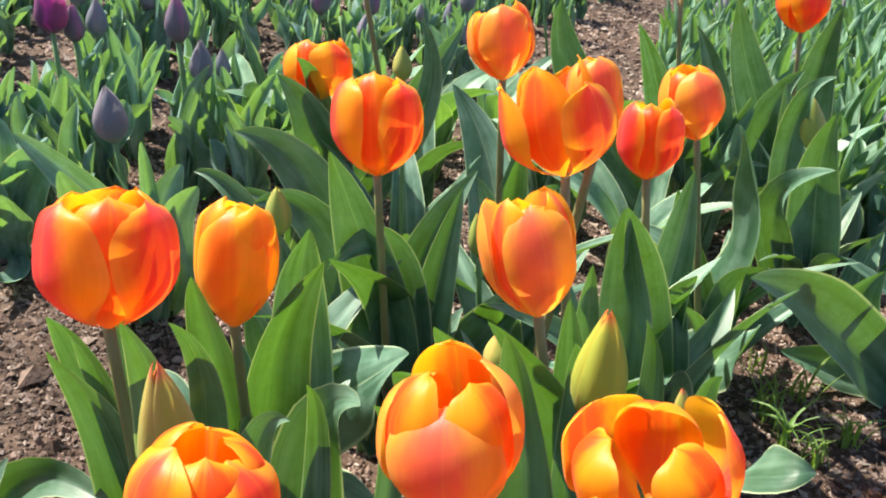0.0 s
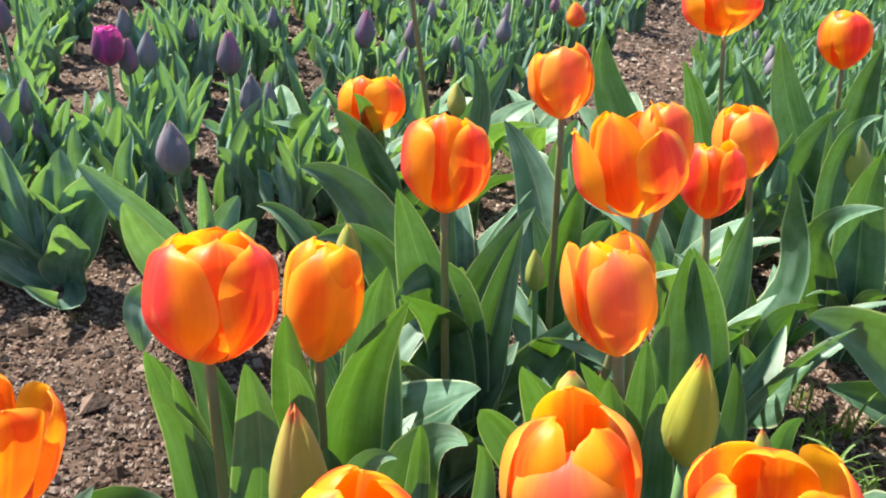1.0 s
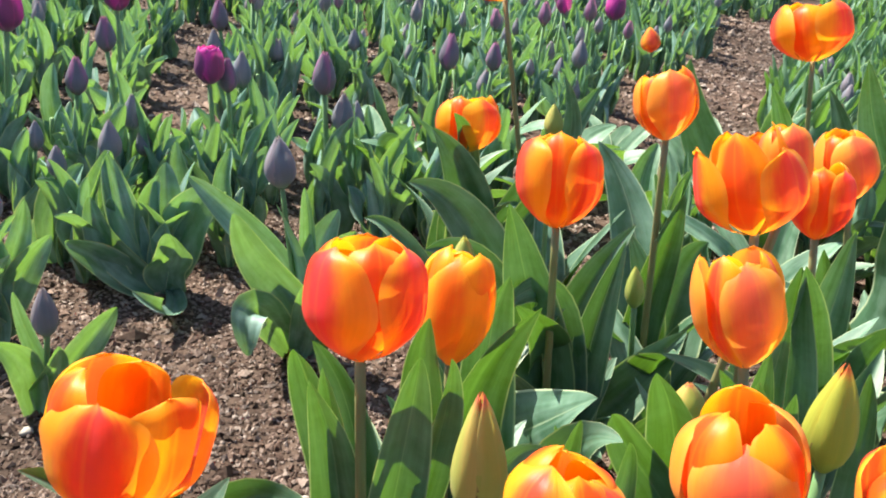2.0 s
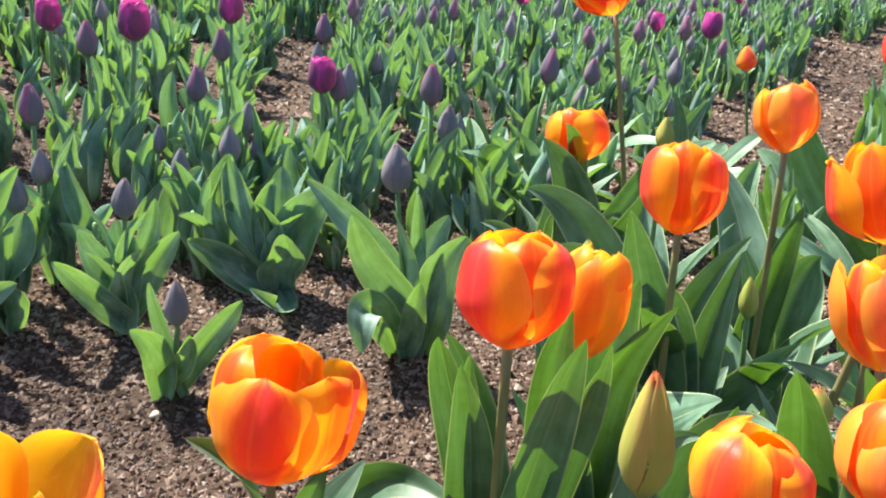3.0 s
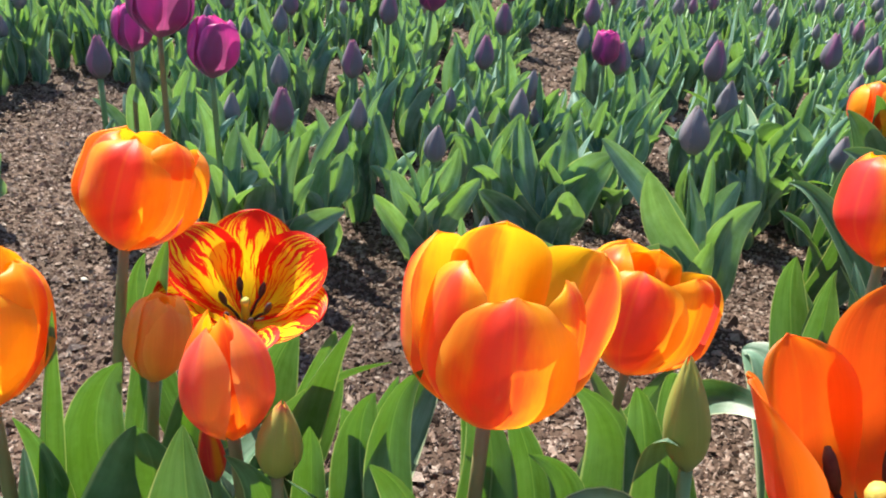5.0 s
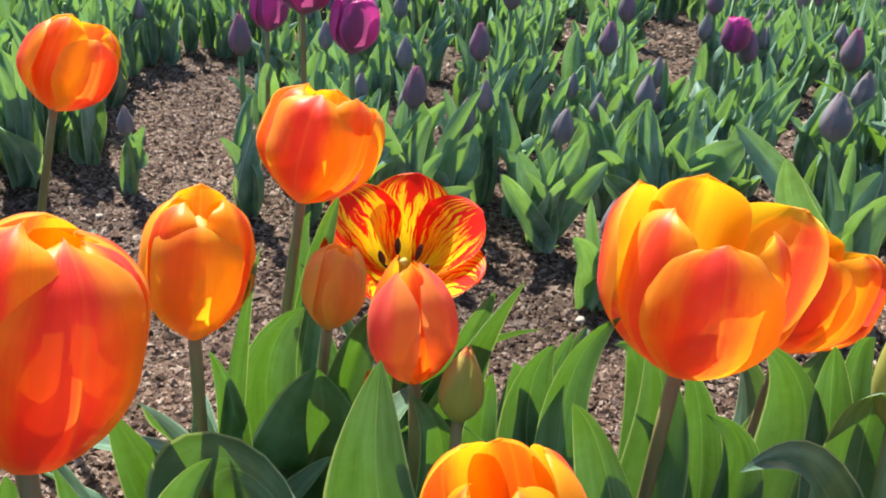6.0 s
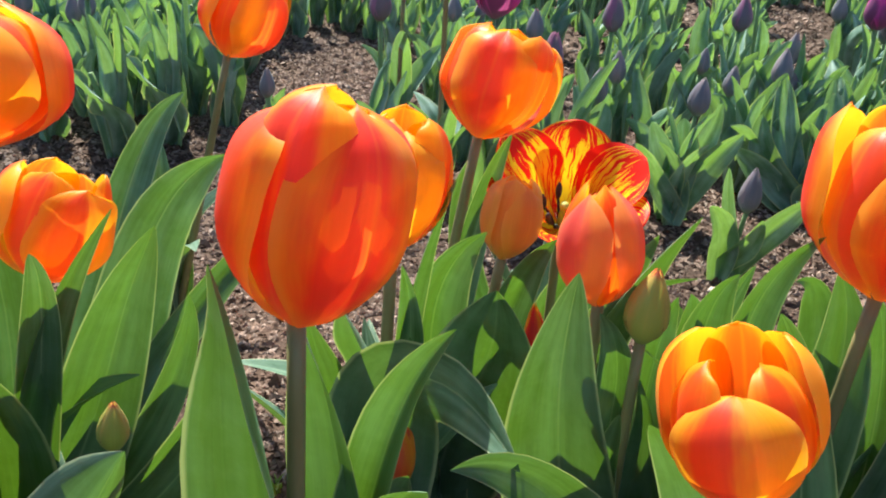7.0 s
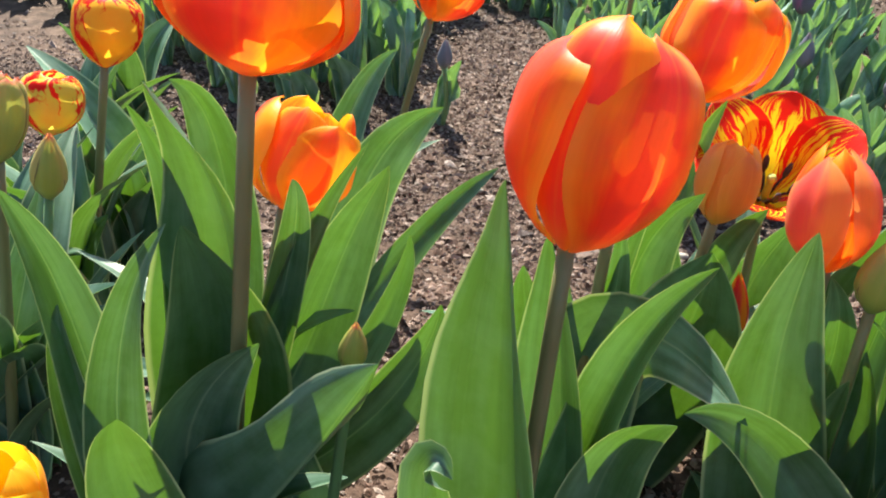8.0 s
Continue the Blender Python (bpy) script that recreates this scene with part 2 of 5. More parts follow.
LEMON = petal_material("petal_yellow_veined", (0.92, 0.5, 0.012), (0.95, 0.6, 0.02), (0.8, 0.6, 0.05), 0.5)
FLAMED = flamed_material("petal_flamed", 0.63)
FLAMED_SOFT = flamed_material("petal_flamed_soft", 0.7, 8.0, (0.9, 0.52, 0.03))
FLAMED_GREEN = flamed_material("petal_flamed_green", 0.66, 7.0, (0.72, 0.6, 0.08))


def soil_material(name, chips):
    m = Mat(name)
    at_place = m.place()
    big = m.noise(at_place, 2.2, 4.0)
    mid = m.noise(at_place, 38.0, 5.0, 0.65)
    fine = m.noise(at_place, 190.0, 4.0, 0.7)
    if chips:
        body = m.ramp(m.island(), ((0.0, (0.055, 0.034, 0.024)), (0.22, (0.15, 0.09, 0.068)), (0.55, (0.29, 0.2, 0.162)), (0.85, (0.395, 0.3, 0.255)), (1.0, (0.46, 0.375, 0.33))))
    else:
        body = m.ramp(mid, ((0.3, (0.035, 0.02, 0.014)), (0.52, (0.1, 0.06, 0.043)), (0.72, (0.2, 0.136, 0.103))))
    body = m.mix(1.0, body, m.ramp(fine, ((0.3, (0.65,)), (0.7, (1.0,)))), "MULTIPLY")
    # broad dark patches: damp soil, deepened in place of shade from the plants
    body = m.mix(1.0, body, m.ramp(big, ((0.38, (0.6,)), (0.6, (1.0,)))), "MULTIPLY")
    return m.done(body, 0.85, None, 0, m.bump(m.math("ADD", fine, m.math("MULTIPLY", mid, 2.0)), 0.7, 0.003), spec=0.25)


SOIL = soil_material("soil", False)
CHIP = soil_material("chips", True)
GRASS = leaf_material("grass_blade", (0.1, 0.2, 0.03), (0.25, 0.34, 0.1), (0.3, 0.5, 0.05), 0.4, 0.5, 0.3)


# ---- shapes: each gives (points, faces, uv by point) ----
def grid_faces(rows, cols, wrap=False):
    faces = []
    for i in range(rows - 1):
        for j in range(cols if wrap else cols - 1):
            k = (j + 1) % cols
            faces.append((i * cols + j, i * cols + k, (i + 1) * cols + k, (i + 1) * cols + j))
    return faces


def merged(shapes):
    pts, faces, uvs, n = [], [], [], 0
    for p, f, u in shapes:
        pts.append(np.asarray(p))
        uvs.append(np.asarray(u))
        faces += [tuple(k + n for k in face) for face in f]
        n += len(p)
    return np.concatenate(pts), faces, np.concatenate(uvs)


def moved(shape, m):
    a = np.array(m)
    return shape[0] @ a[:3, :3].T + a[:3, 3], shape[1], shape[2]


def mesh_of(name, shape, mat, smooth=True):
    pts, faces, uvs = shape
    me = bpy.data.meshes.new(name)
    me.from_pydata([tuple(p) for p in pts], [], faces)
    loops = np.empty(len(me.loops), dtype=np.int32)
    me.loops.foreach_get("vertex_index", loops)
    me.uv_layers.new(name="UVMap").data.foreach_set("uv", np.asarray(uvs, dtype=np.float32)[loops].ravel())
    me.polygons.foreach_set("use_smooth", [smooth] * len(me.polygons))
    me.materials.append(mat)
    me.update()
    return me


def part(name, shape, mat, parent, label="", smooth=True):
    ob = new(name, mesh_of(name, shape, mat, smooth))
    ob.parent = parent
    if label:
        tagged(ob, label)
    return ob


def smooth_noise(rng, n):
    """A few slow waves along 0..1."""
    s = np.linspace(0, 1, n)
    return sum(rng.uniform(-1, 1) / k * np.sin(2 * np.pi * (k * s * 0.8 + rng.random())) for k in (1, 2, 3))


def leaf_shape(base, mid, tip, width, face, fold=0.32, twist=0.0, seed=0, rows=21, cols=11, wave=0.08, taper=0.84):
    """A tulip leaf from base over mid to tip. face: the way its inner side looks; fold: how deep it is channelled; twist: degrees from base to tip."""
    rng = np.random.default_rng(seed)
    b, m, t = (np.asarray(p, dtype=float) for p in (base, mid, tip))
    far = np.linalg.norm(m - b)
    k = min(0.74, max(0.3, far / (far + np.linalg.norm(t - m) + 1e-9)))
    c = (m - (1 - k) ** 2 * b - k * k * t) / (2 * k * (1 - k))
    gauge = max(0.3, (k + 0.12) ** 0.6 * (1 - k) ** taper)
    s = np.sin(np.pi / 2 * np.linspace(0, 1, rows))[:, None] ** 1.15
    line = (1 - s) ** 2 * b + 2 * s * (1 - s) * c + s * s * t
    way = 2 * (1 - s) * (c - b) + 2 * s * (t - c)
    way /= np.linalg.norm(way, axis=1)[:, None] + 1e-9
    face = np.asarray(face, dtype=float)
    side = np.cross(way, face)
    side /= np.linalg.norm(side, axis=1)[:, None] + 1e-9
    norm = np.cross(side, way)
    a = np.radians(twist) * (s - 0.4)
    side, norm = side * np.cos(a) + norm * np.sin(a), norm * np.cos(a) - side * np.sin(a)
    w = 0.5 * width / gauge * (s + 0.12) ** 0.6 * (1 - s) ** taper
    line = line + side * (width * rng.uniform(-0.16, 0.16) * np.sin(2 * np.pi * s))
    u = np.linspace(-1, 1, cols)
    el, er = smooth_noise(rng, rows), smooth_noise(rng, rows)
    pts = np.empty((rows, cols, 3))
    for j, x in enumerate(u):
        ruffle = (el if x < 0 else er)[:, None] * wave * width * abs(x) ** 2
        hollow = 1.9 * fold * w * (1.05 - 0.45 * s) * abs(x) ** 1.12
        keep = np.sqrt(np.clip(1 - (1.2 * fold * abs(x)) ** 2, 0.2, 1))
        pts[:, j] = line + side * (x * w * keep) + norm * (hollow + ruffle * np.sin(np.pi * s) - 0.035 * w * math.exp(-(x / 0.1) ** 2))
    uv = np.stack(np.meshgrid((u + 1) / 2, s[:, 0]), axis=-1).reshape(-1, 2)
    return pts.reshape(-1, 3), grid_faces(rows, cols), uv


def tube_shape(line, radii, sides=8):
    line = np.asarray(line, dtype=float)
    way = np.gradient(line, axis=0)
    way /= np.linalg.norm(way, axis=1)[:, None]
    ref = np.array((0.31, 0.94, 0.1))
    a = np.cross(way, ref)
    a /= np.linalg.norm(a, axis=1)[:, None]
    b = np.cross(way, a)
    ang = np.linspace(0, 2 * np.pi, sides, endpoint=False)
    r = np.asarray(radii)[:, None, None]
    pts = line[:, None] + r * (np.cos(ang)[None, :, None] * a[:, None] + np.sin(ang)[None, :, None] * b[:, None])
    n = len(line)
    faces = grid_faces(n, sides, True) + [tuple(range(sides))[::-1], tuple((n - 1) * sides + k for k in range(sides))]
    uv = np.stack(np.meshgrid(ang / 6.283, np.linspace(0, 1, n)), axis=-1).reshape(-1, 2)
    return pts.reshape(-1, 3), faces, uv


def bent_line(a, b, bow, n=9):
    a, b = np.asarray(a, dtype=float), np.asarray(b, dtype=float)
    s = np.linspace(0, 1, n)[:, None]
    return a + (b - a) * s + np.asarray(bow) * (4 * s * (1 - s))


def petal_shape(high, radius, half, top, spread, phi, seed, rows=25, cols=17, curl=0.0, point=0.06, foot=0.13, belly=0.42, hunch=2.6, bulge=0.07, full=0.5, wavy=0.05, nod=0.0, dome=None, blunt=1.0):
    """A petal of a cup that stands on the origin. half: half its angle in degrees; top: radius at the tip as a share of the widest;
    spread: how far the tip leans out as a share of the height; curl: how far the upper margin turns out; point: a small tip;
    bulge: how much rounder the petal is than the cup; full: where up its length it is broadest; wavy: the swing of its margins; nod: how far the tip turns out;
    dome: how far the top is rounded over; blunt: under 1, a blunter tip."""
    rng = np.random.default_rng(seed)
    v = np.sin(np.pi / 2 * np.linspace(0, 1, rows))
    u = np.linspace(-1, 1, cols)
    rise = np.where(v < belly, foot + (1 - foot) * np.sin(np.pi / 2 * np.minimum(1, v / belly)) ** 0.75,
                    1 - (1 - top) * np.clip((v - belly) / (1 - belly), 0, 1) ** hunch)
    over = np.clip((v - full) / (1 - full), 0, 1)
    broad = np.where(v < full, 0.46 + 0.54 * np.sin(np.pi / 2 * np.minimum(1, v / full)) ** 0.9, np.clip(1 - over ** rng.uniform(2.5, 3.1), 0, 1) ** (blunt * rng.uniform(0.52, 0.62)))
    broad = np.maximum(broad, 0.012) * np.where(v > belly, np.minimum(1.3, rise ** -0.4), 1.0)
    el, er, ew = smooth_noise(rng, rows), smooth_noise(rng, rows), smooth_noise(rng, rows)
    if dome is None:
        dome = 0.04 + 0.27 * max(0.0, 1 - top - max(0.0, spread)) ** 0.8
    lift = high * ((1 + dome) * v - dome * v ** 4)
    slant, crease = rng.uniform(-0.06, 0.06), rng.uniform(0.02, 0.055)
    tilt = nod + rng.uniform(-0.05, 0.07) * min(1.0, 3 * top)
    pts = np.empty((rows, cols, 3))
    for j, x in enumerate(u):
        edge = (el if x < 0 else er)
        r = radius * rise * (1 + wavy * abs(x) ** 2 * edge * v + 0.03 * x * v - bulge * (x * np.minimum(broad, 1)) ** 2) + spread * high * v ** 2
        r = r + curl * radius * abs(x) ** 2.5 * v ** 2 - crease * radius * math.exp(-(x / 0.12) ** 2) * np.sin(np.pi * v ** 1.4) + 0.025 * radius * ew
        r = r + tilt * radius * np.clip((v - 0.72) / 0.28, 0, 1) ** 2 + 0.012 * radius * math.sin(9 * x + 4 * crease * 60) * v
        ang = np.radians(phi) + x * np.radians(half) * broad * (1 + 0.06 * edge) + slant * v
        z = lift + point * high * v ** 16 * (1 - abs(x)) - 0.015 * high * abs(x) ** 2 * v * (1 + edge)
        pts[:, j] = np.stack((r * np.cos(ang), r * np.sin(ang), z), axis=-1)
    uv = np.stack(np.meshgrid((u + 1) / 2, v), axis=-1).reshape(-1, 2)
    return pts.reshape(-1, 3), grid_faces(rows, cols), uv


def axis_turn(way, place):
    """A pose at place whose z axis points along way."""
    q = Vector((0, 0, 1)).rotation_difference(Vector(way).normalized())
    return Matrix.Translation(place) @ q.to_matrix().to_4x4()


def tulip(label, foot, head, wide, high, front=0.0, outer=None, inner=None, top=0.4, spread=0.0, curl=0.0, half=60.0, bow=(0, 0, 0), lean=(0, 0),
          stem=0.0031, seed=1, stem_mat=None, heart=False, close=0.8, odd=(), heights=(1, 1, 1, 1, 1, 1), dome=None, blunt=1.0, own=None, group="orange tulips", category="tulip", point=0.01, loose=0.0, hunch=2.6):
    """One tulip with its stem and six petals. foot: (x, y) of the stem on the ground; head: the foot of the flower; front: degrees, the way in which one outer
    petal faces; close: how far the inner petals shut, as a share of top; odd: spread of the six petals over the common one; heights: of the six, as shares; own: materials of single petals; lean: the flower's tilt in x and y."""
    outer, inner = outer or RED, inner or INNER
    rng = np.random.default_rng(seed)
    thing = new("tulip")
    thing.location = (foot[0], foot[1], 0)
    tagged(thing, label, category, group)
    up = np.array((*foot, 0.0))
    line = bent_line((0, 0, -0.01), np.array(head) - up, bow)
    part("stem", tube_shape(line, np.linspace(stem * 1.15, stem * 0.92, len(line)), 9), stem_mat or STEM, thing)
    m = np.array(axis_turn((lean[0], lean[1], 1), tuple(np.array(head) - up)))
    odd = tuple(odd) + (0.0,) * (6 - len(odd))
    for k in range(6):
        out = k < 3
        phi = front + 120 * k + (0 if out else 60) + rng.uniform(-5, 5)
        s = petal_shape(high * heights[k] * (0.96 if out else 1.0) * (1 - 0.35 * max(0.0, odd[k])) * rng.uniform(0.96 - 0.05 * loose, 1.02), 0.5 * wide * (1.0 if out else 0.87), half * (1 if out else 0.98) * rng.uniform(0.95, 1.05),
                        top * (1.0 if out else close) * rng.uniform(0.88, 1.1), spread + odd[k] + rng.uniform(-0.02, 0.025) * (1 + 1.5 * loose), phi, seed * 17 + k, hunch=hunch, curl=curl * rng.uniform(0.5, 1.3), point=(point + 0.008) * rng.uniform(0.3, 1.4),
                        bulge=0.06 if out else 0.2, wavy=0.05 + 0.05 * loose, dome=dome, blunt=blunt)
        part("petal", moved(s, m), (own or {}).get(k, outer if out else inner), thing)
    if heart:
        part("pistil", moved(tube_shape(bent_line((0, 0, 0.002), (0, 0, 0.022), (0, 0, 0)), np.array((2.5, 2.6, 2.6, 2.5, 2.4, 2.3, 2.3, 3.3, 2.3)) * 1e-3), m), PISTIL, thing)
        for k in range(6):
            a = radians(60 * k + 20)
            w = np.array((math.cos(a), math.sin(a), 0))
            rod = bent_line(w * 0.004, w * 0.012 + (0, 0, 0.012), (0, 0, 0.002), 5)
            tipped = bent_line(w * 0.012 + (0, 0, 0.012), w * 0.015 + (0, 0, 0.024), (0, 0, 0), 5)
            stamen = part("stamen", moved(tube_shape(rod, [0.0009] * 5, 6), m), ANTHER, thing)
            part("anther", moved(tube_shape(tipped, np.array((0.8, 1.9, 2.1, 1.9, 0.8)) * 1e-3, 6), m), ANTHER, stamen)
    return thing


def bud(label, foot, head, wide, high, front=0.0, mat=None, bow=(0, 0, 0), lean=(0, 0), stem=0.0028, seed=1, stem_mat=None, group="tulip buds", top=0.05):
    """A closed bud on its stem: three petals wrapped to a point."""
    thing = new("tulip")
    thing.location = (foot[0], foot[1], 0)
    tagged(thing, label, "tulip bud", group)
    up = np.array((*foot, 0.0))
    line = bent_line((0, 0, -0.01), np.array(head) - up, bow)
    part("stem", tube_shape(line, np.linspace(stem * 1.15, stem * 0.9, len(line)), 8), stem_mat or STEM_GREEN, thing)
    m = np.array(axis_turn((lean[0], lean[1], 1), tuple(np.array(head) - up)))
    for k in range(6):
        out = k < 3
        s = petal_shape(high * (1 if out else 0.95), 0.5 * wide * (1 if out else 0.93), 72 if out else 66, top, 0.0, front + 120 * k + (0 if out else 60), seed * 13 + k, 13, 9,
                        point=0.0, foot=0.32, belly=0.34, hunch=1.75, dome=0.0, bulge=0.12)
        part("petal", moved(s, m), mat or GREENBUD, thing)
    return thing


def leaf(thing, base, mid, tip, width, face, fold=0.25, twist=0.0, seed=0, wave=0.22, mat=None, label=""):
    """A leaf of a plant, in the place's own metres. face: degrees from +x, the way its inner side looks, and how far that looks up."""
    o = np.array(thing.location)
    az, el = radians(face[0]), radians(face[1])
    way = (math.cos(az) * math.cos(el), math.sin(az) * math.cos(el), math.sin(el))
    twist += (seed * 37 % 41 - 20) * 0.9
    return part("leaf", leaf_shape(np.array(base) - o, np.array(mid) - o, np.array(tip) - o, width, way, fold, twist, seed, wave=wave, taper=0.6 if mat else 0.84), mat or LEAF, thing, label)


def sprout(label, foot, group="leafy tulips"):
    """A tulip without a flower: only its leaves, added later."""
    thing = new("tulip")
    thing.location = (foot[0], foot[1], 0)
    return tagged(thing, label, "tulip", group)


def tuft(thing, count, seed, reach=(0.05, 0.14), rise=(0.11, 0.21), width=(0.022, 0.042), start=0.0, sweep=360.0, mat=None):
    """Leaves that stand round the foot of a plant."""
    rng = np.random.default_rng(seed)
    o = np.array(thing.location)
    for k in range(count):
        a = radians(start + sweep * (k + rng.uniform(0.2, 0.8)) / count)
        out = np.array((math.cos(a), math.sin(a), 0))
        d, h = rng.uniform(*reach), rng.uniform(*rise)
        base = o + out * 0.006
        tip = o + out * d + (0, 0, h)
        mid = o + out * d * rng.uniform(0.28, 0.45) + (0, 0, h * rng.uniform(0.55, 0.8))
        leaf(thing, base, mid, tip, rng.uniform(*width), (math.degrees(a) + 180 + rng.uniform(-30, 30), 35), rng.uniform(0.15, 0.4), rng.uniform(-50, 50), seed * 31 + k, 0.07, mat)


# ---- ground ----
def height_at(x, y):
    return 0.010 * noise.noise(Vector((x * 2.1, y * 2.1, 0.3))) + 0.005 * noise.noise(Vector((x * 9, y * 9, 4.1)))


def build_ground():
    n = 141
    s = np.linspace(-1, 1, n)
    grow = np.sign(s) * (1.6 * np.abs(s) + 900.0 * np.abs(s) ** 14)
    pts, uv = [], []
    for j in range(n):
        for i in range(n):
            x, y = -0.4 + grow[i], 1.0 + grow[j]
            pts.append((x, y, height_at(x, y) if abs(x) + abs(y) < 8 else 0.0))
            uv.append((x, y))
    ob = new("ground", mesh_of("ground", (np.array(pts), grid_faces(n, n), np.array(uv)), SOIL))
    tagged(ob, "reddish brown soil of a flower bed under wood chips", "ground", kind="structure")


def build_chips(name, label, count, x0, x1, y0, y1, size, seed):
    rng = np.random.default_rng(seed)
    shape = np.array(((1, 0, -0.2), (0.1, 0.9, 0), (-1, 0.1, -0.2), (0, -1, -0.1), (0.1, 0, 0.8)), dtype=float)
    tri = ((0, 1, 4), (1, 2, 4), (2, 3, 4), (3, 0, 4))
    x = (x0 + x1) / 2 + (x1 - x0) / 2 * np.clip(rng.normal(0, 0.16, count) + rng.uniform(-1, 1, count), -1.7, 1.7)
    y = (y0 + y1) / 2 + (y1 - y0) / 2 * np.clip(rng.normal(0, 0.16, count) + rng.uniform(-1, 1, count), -1.7, 1.7)
    pts = np.repeat(shape[None], count, 0) * (1 + rng.uniform(-0.35, 0.35, (count, 5, 3)))
    long = 1.15 * size * rng.lognormal(0, 0.42, count)
    pts *= np.stack((long, long * rng.uniform(0.32, 0.7, count), long * rng.uniform(0.35, 0.75, count)), axis=-1)[:, None]
    tilt, az = rng.normal(0, 0.35, count), rng.uniform(0, 6.283, count)
    c, s = np.cos(tilt)[:, None], np.sin(tilt)[:, None]
    px, pz = pts[..., 0] * c - pts[..., 2] * s, pts[..., 0] * s + pts[..., 2] * c
    c, s = np.cos(az)[:, None], np.sin(az)[:, None]
    qx, qy = px * c - pts[..., 1] * s, px * s + pts[..., 1] * c
    z = np.array([height_at(a, b) for a, b in zip(x, y)])
    out = np.stack((qx + x[:, None], qy + y[:, None], pz + z[:, None] + (long * 0.24)[:, None]), axis=-1).reshape(-1, 3)
    faces = (np.arange(count)[:, None, None] * 5 + np.array(tri)[None]).reshape(-1, 3)
    me = bpy.data.meshes.new(name)
    me.from_pydata(out.tolist(), [], faces.tolist())
    me.materials.append(CHIP)
    tagged(new(name, me), label, "wood chips", kind="stuff")


build_ground()
build_chips("chips_near", "loose reddish grey wood chips and grit on the soil", 200000, -1.5, 0.65, 0.0, 1.35, 0.0026, 5)
build_chips("chips_far", "loose reddish grey wood chips further out on the bed", 85000, -2.6, 1.7, 1.35, 4.2, 0.0054, 6)


# ---- the orange tulips, clump by clump ----

# the clump at the start of the walk
plant_a = tulip("large red-orange tulip with a full cup and yellow-orange margins", (-0.085, 0.481), (-0.099, 0.451, 0.272), 0.0619, 0.0609, -11, top=0.62, half=56, hunch=3.2, lean=(-0.05, 0.25), seed=4)
plant_b = tulip("slim orange tulip with a half-closed flower", (-0.046, 0.557), (-0.058, 0.512, 0.241), 0.0441, 0.0675, -93, outer=GOLD, inner=GOLD, top=0.37, odd=(0.0, 0.0, 0.0, 0.08, 0.0, 0.0), hunch=3.2, lean=(-0.02, 0.20), seed=5)
plant_c = tulip("red-orange tulip with a rounded flower above its leaves", (0.026, 0.712), (-0.003, 0.676, 0.268), 0.0613, 0.0678, -34, top=0.52, half=52, loose=0.5, hunch=3.3, outer=ORANGE, lean=(-0.09, 0.20), seed=6)
plant_d = tulip("red-orange tulip with a wide ruffled open flower", (0.173, 0.663), (0.112, 0.596, 0.314), 0.0641, 0.0652, -52, top=0.7, curl=0.05, half=47, loose=1.0, outer=ORANGE, odd=(0.02, 0.0, 0.05, 0.0, 0.0, 0.0), heights=(0.92, 1.0, 0.95, 1.0, 1.04, 1.0), dome=0.03, lean=(-0.30, 0.20), seed=72)
plant_d2 = tulip("orange tulip standing close behind a wider one", (0.110, 0.652), (0.129, 0.609, 0.331), 0.0337, 0.0499, -73, outer=PEACH, top=0.45, lean=(-0.22, 0.20), seed=8)
plant_e = tulip("small red-orange tulip with a closed cup", (0.247, 0.730), (0.182, 0.694, 0.281), 0.0459, 0.0550, -46, top=0.5, half=52, loose=0.5, hunch=3.2, lean=(-0.08, 0.20), seed=9)
plant_f = tulip("orange tulip with a pink flush on its petals", (0.329, 0.883), (0.252, 0.838, 0.268), 0.0560, 0.0644, -80, outer=PEACH, top=0.5, half=50, loose=1, lean=(-0.32, 0.20), seed=10)
plant_g = tulip("peach-orange tulip with worn petal margins", (0.169, 0.554), (0.097, 0.500, 0.275), 0.0491, 0.0632, -70, outer=PEACH, top=0.58, curl=0.06, half=50, loose=1, inner=YELLOW, lean=(-0.27, 0.20), seed=11)
plant_h = tulip("orange tulip on a tall dark stem", (0.114, 0.812), (0.079, 0.792, 0.312), 0.0521, 0.0574, -83, outer=PEACH, top=0.58, odd=(0.0, 0.0, 0.05, 0.0, 0.0, 0.08), half=50, loose=1, lean=(-0.17, 0.20), seed=12)
plant_i = tulip("yellow-orange tulip half hidden behind a leaf", (-0.106, 1.011), (-0.093, 0.981, 0.219), 0.0706, 0.0592, -53, outer=YELLOW, top=0.65, close=0.75, half=50, loose=1, lean=(-0.08, 0.20), seed=13)
plant_j = tulip("orange tulip on a very tall bare stem", (0.008, 1.115), (-0.079, 1.090, 0.366), 0.0761, 0.0678, -89, outer=ORANGE, lean=(-0.60, 0.13), seed=14)
plant_k = tulip("orange tulip with an open flower on a tall stem", (0.368, 1.226), (0.298, 1.202, 0.324), 0.0929, 0.0721, -55, outer=ORANGE, top=0.75, close=0.8, half=50, loose=1, lean=(-0.24, 0.20), seed=15)
plant_l = tulip("orange tulip beside the bare strip of soil", (0.520, 1.253), (0.457, 1.223, 0.297), 0.0651, 0.0704, -82, outer=ORANGE, lean=(-0.13, 0.20), seed=16)
plant_n = tulip("peach-orange tulip with a loose open flower", (0.110, 0.370), (0.057, 0.332, 0.299), 0.0471, 0.0496, -97, outer=PEACH, top=0.42, spread=0.0, half=56, loose=1, heights=(0.88, 1.0, 1.0, 0.92, 1.06, 0.98), close=0.55, lean=(-0.14, 0.20), seed=17)
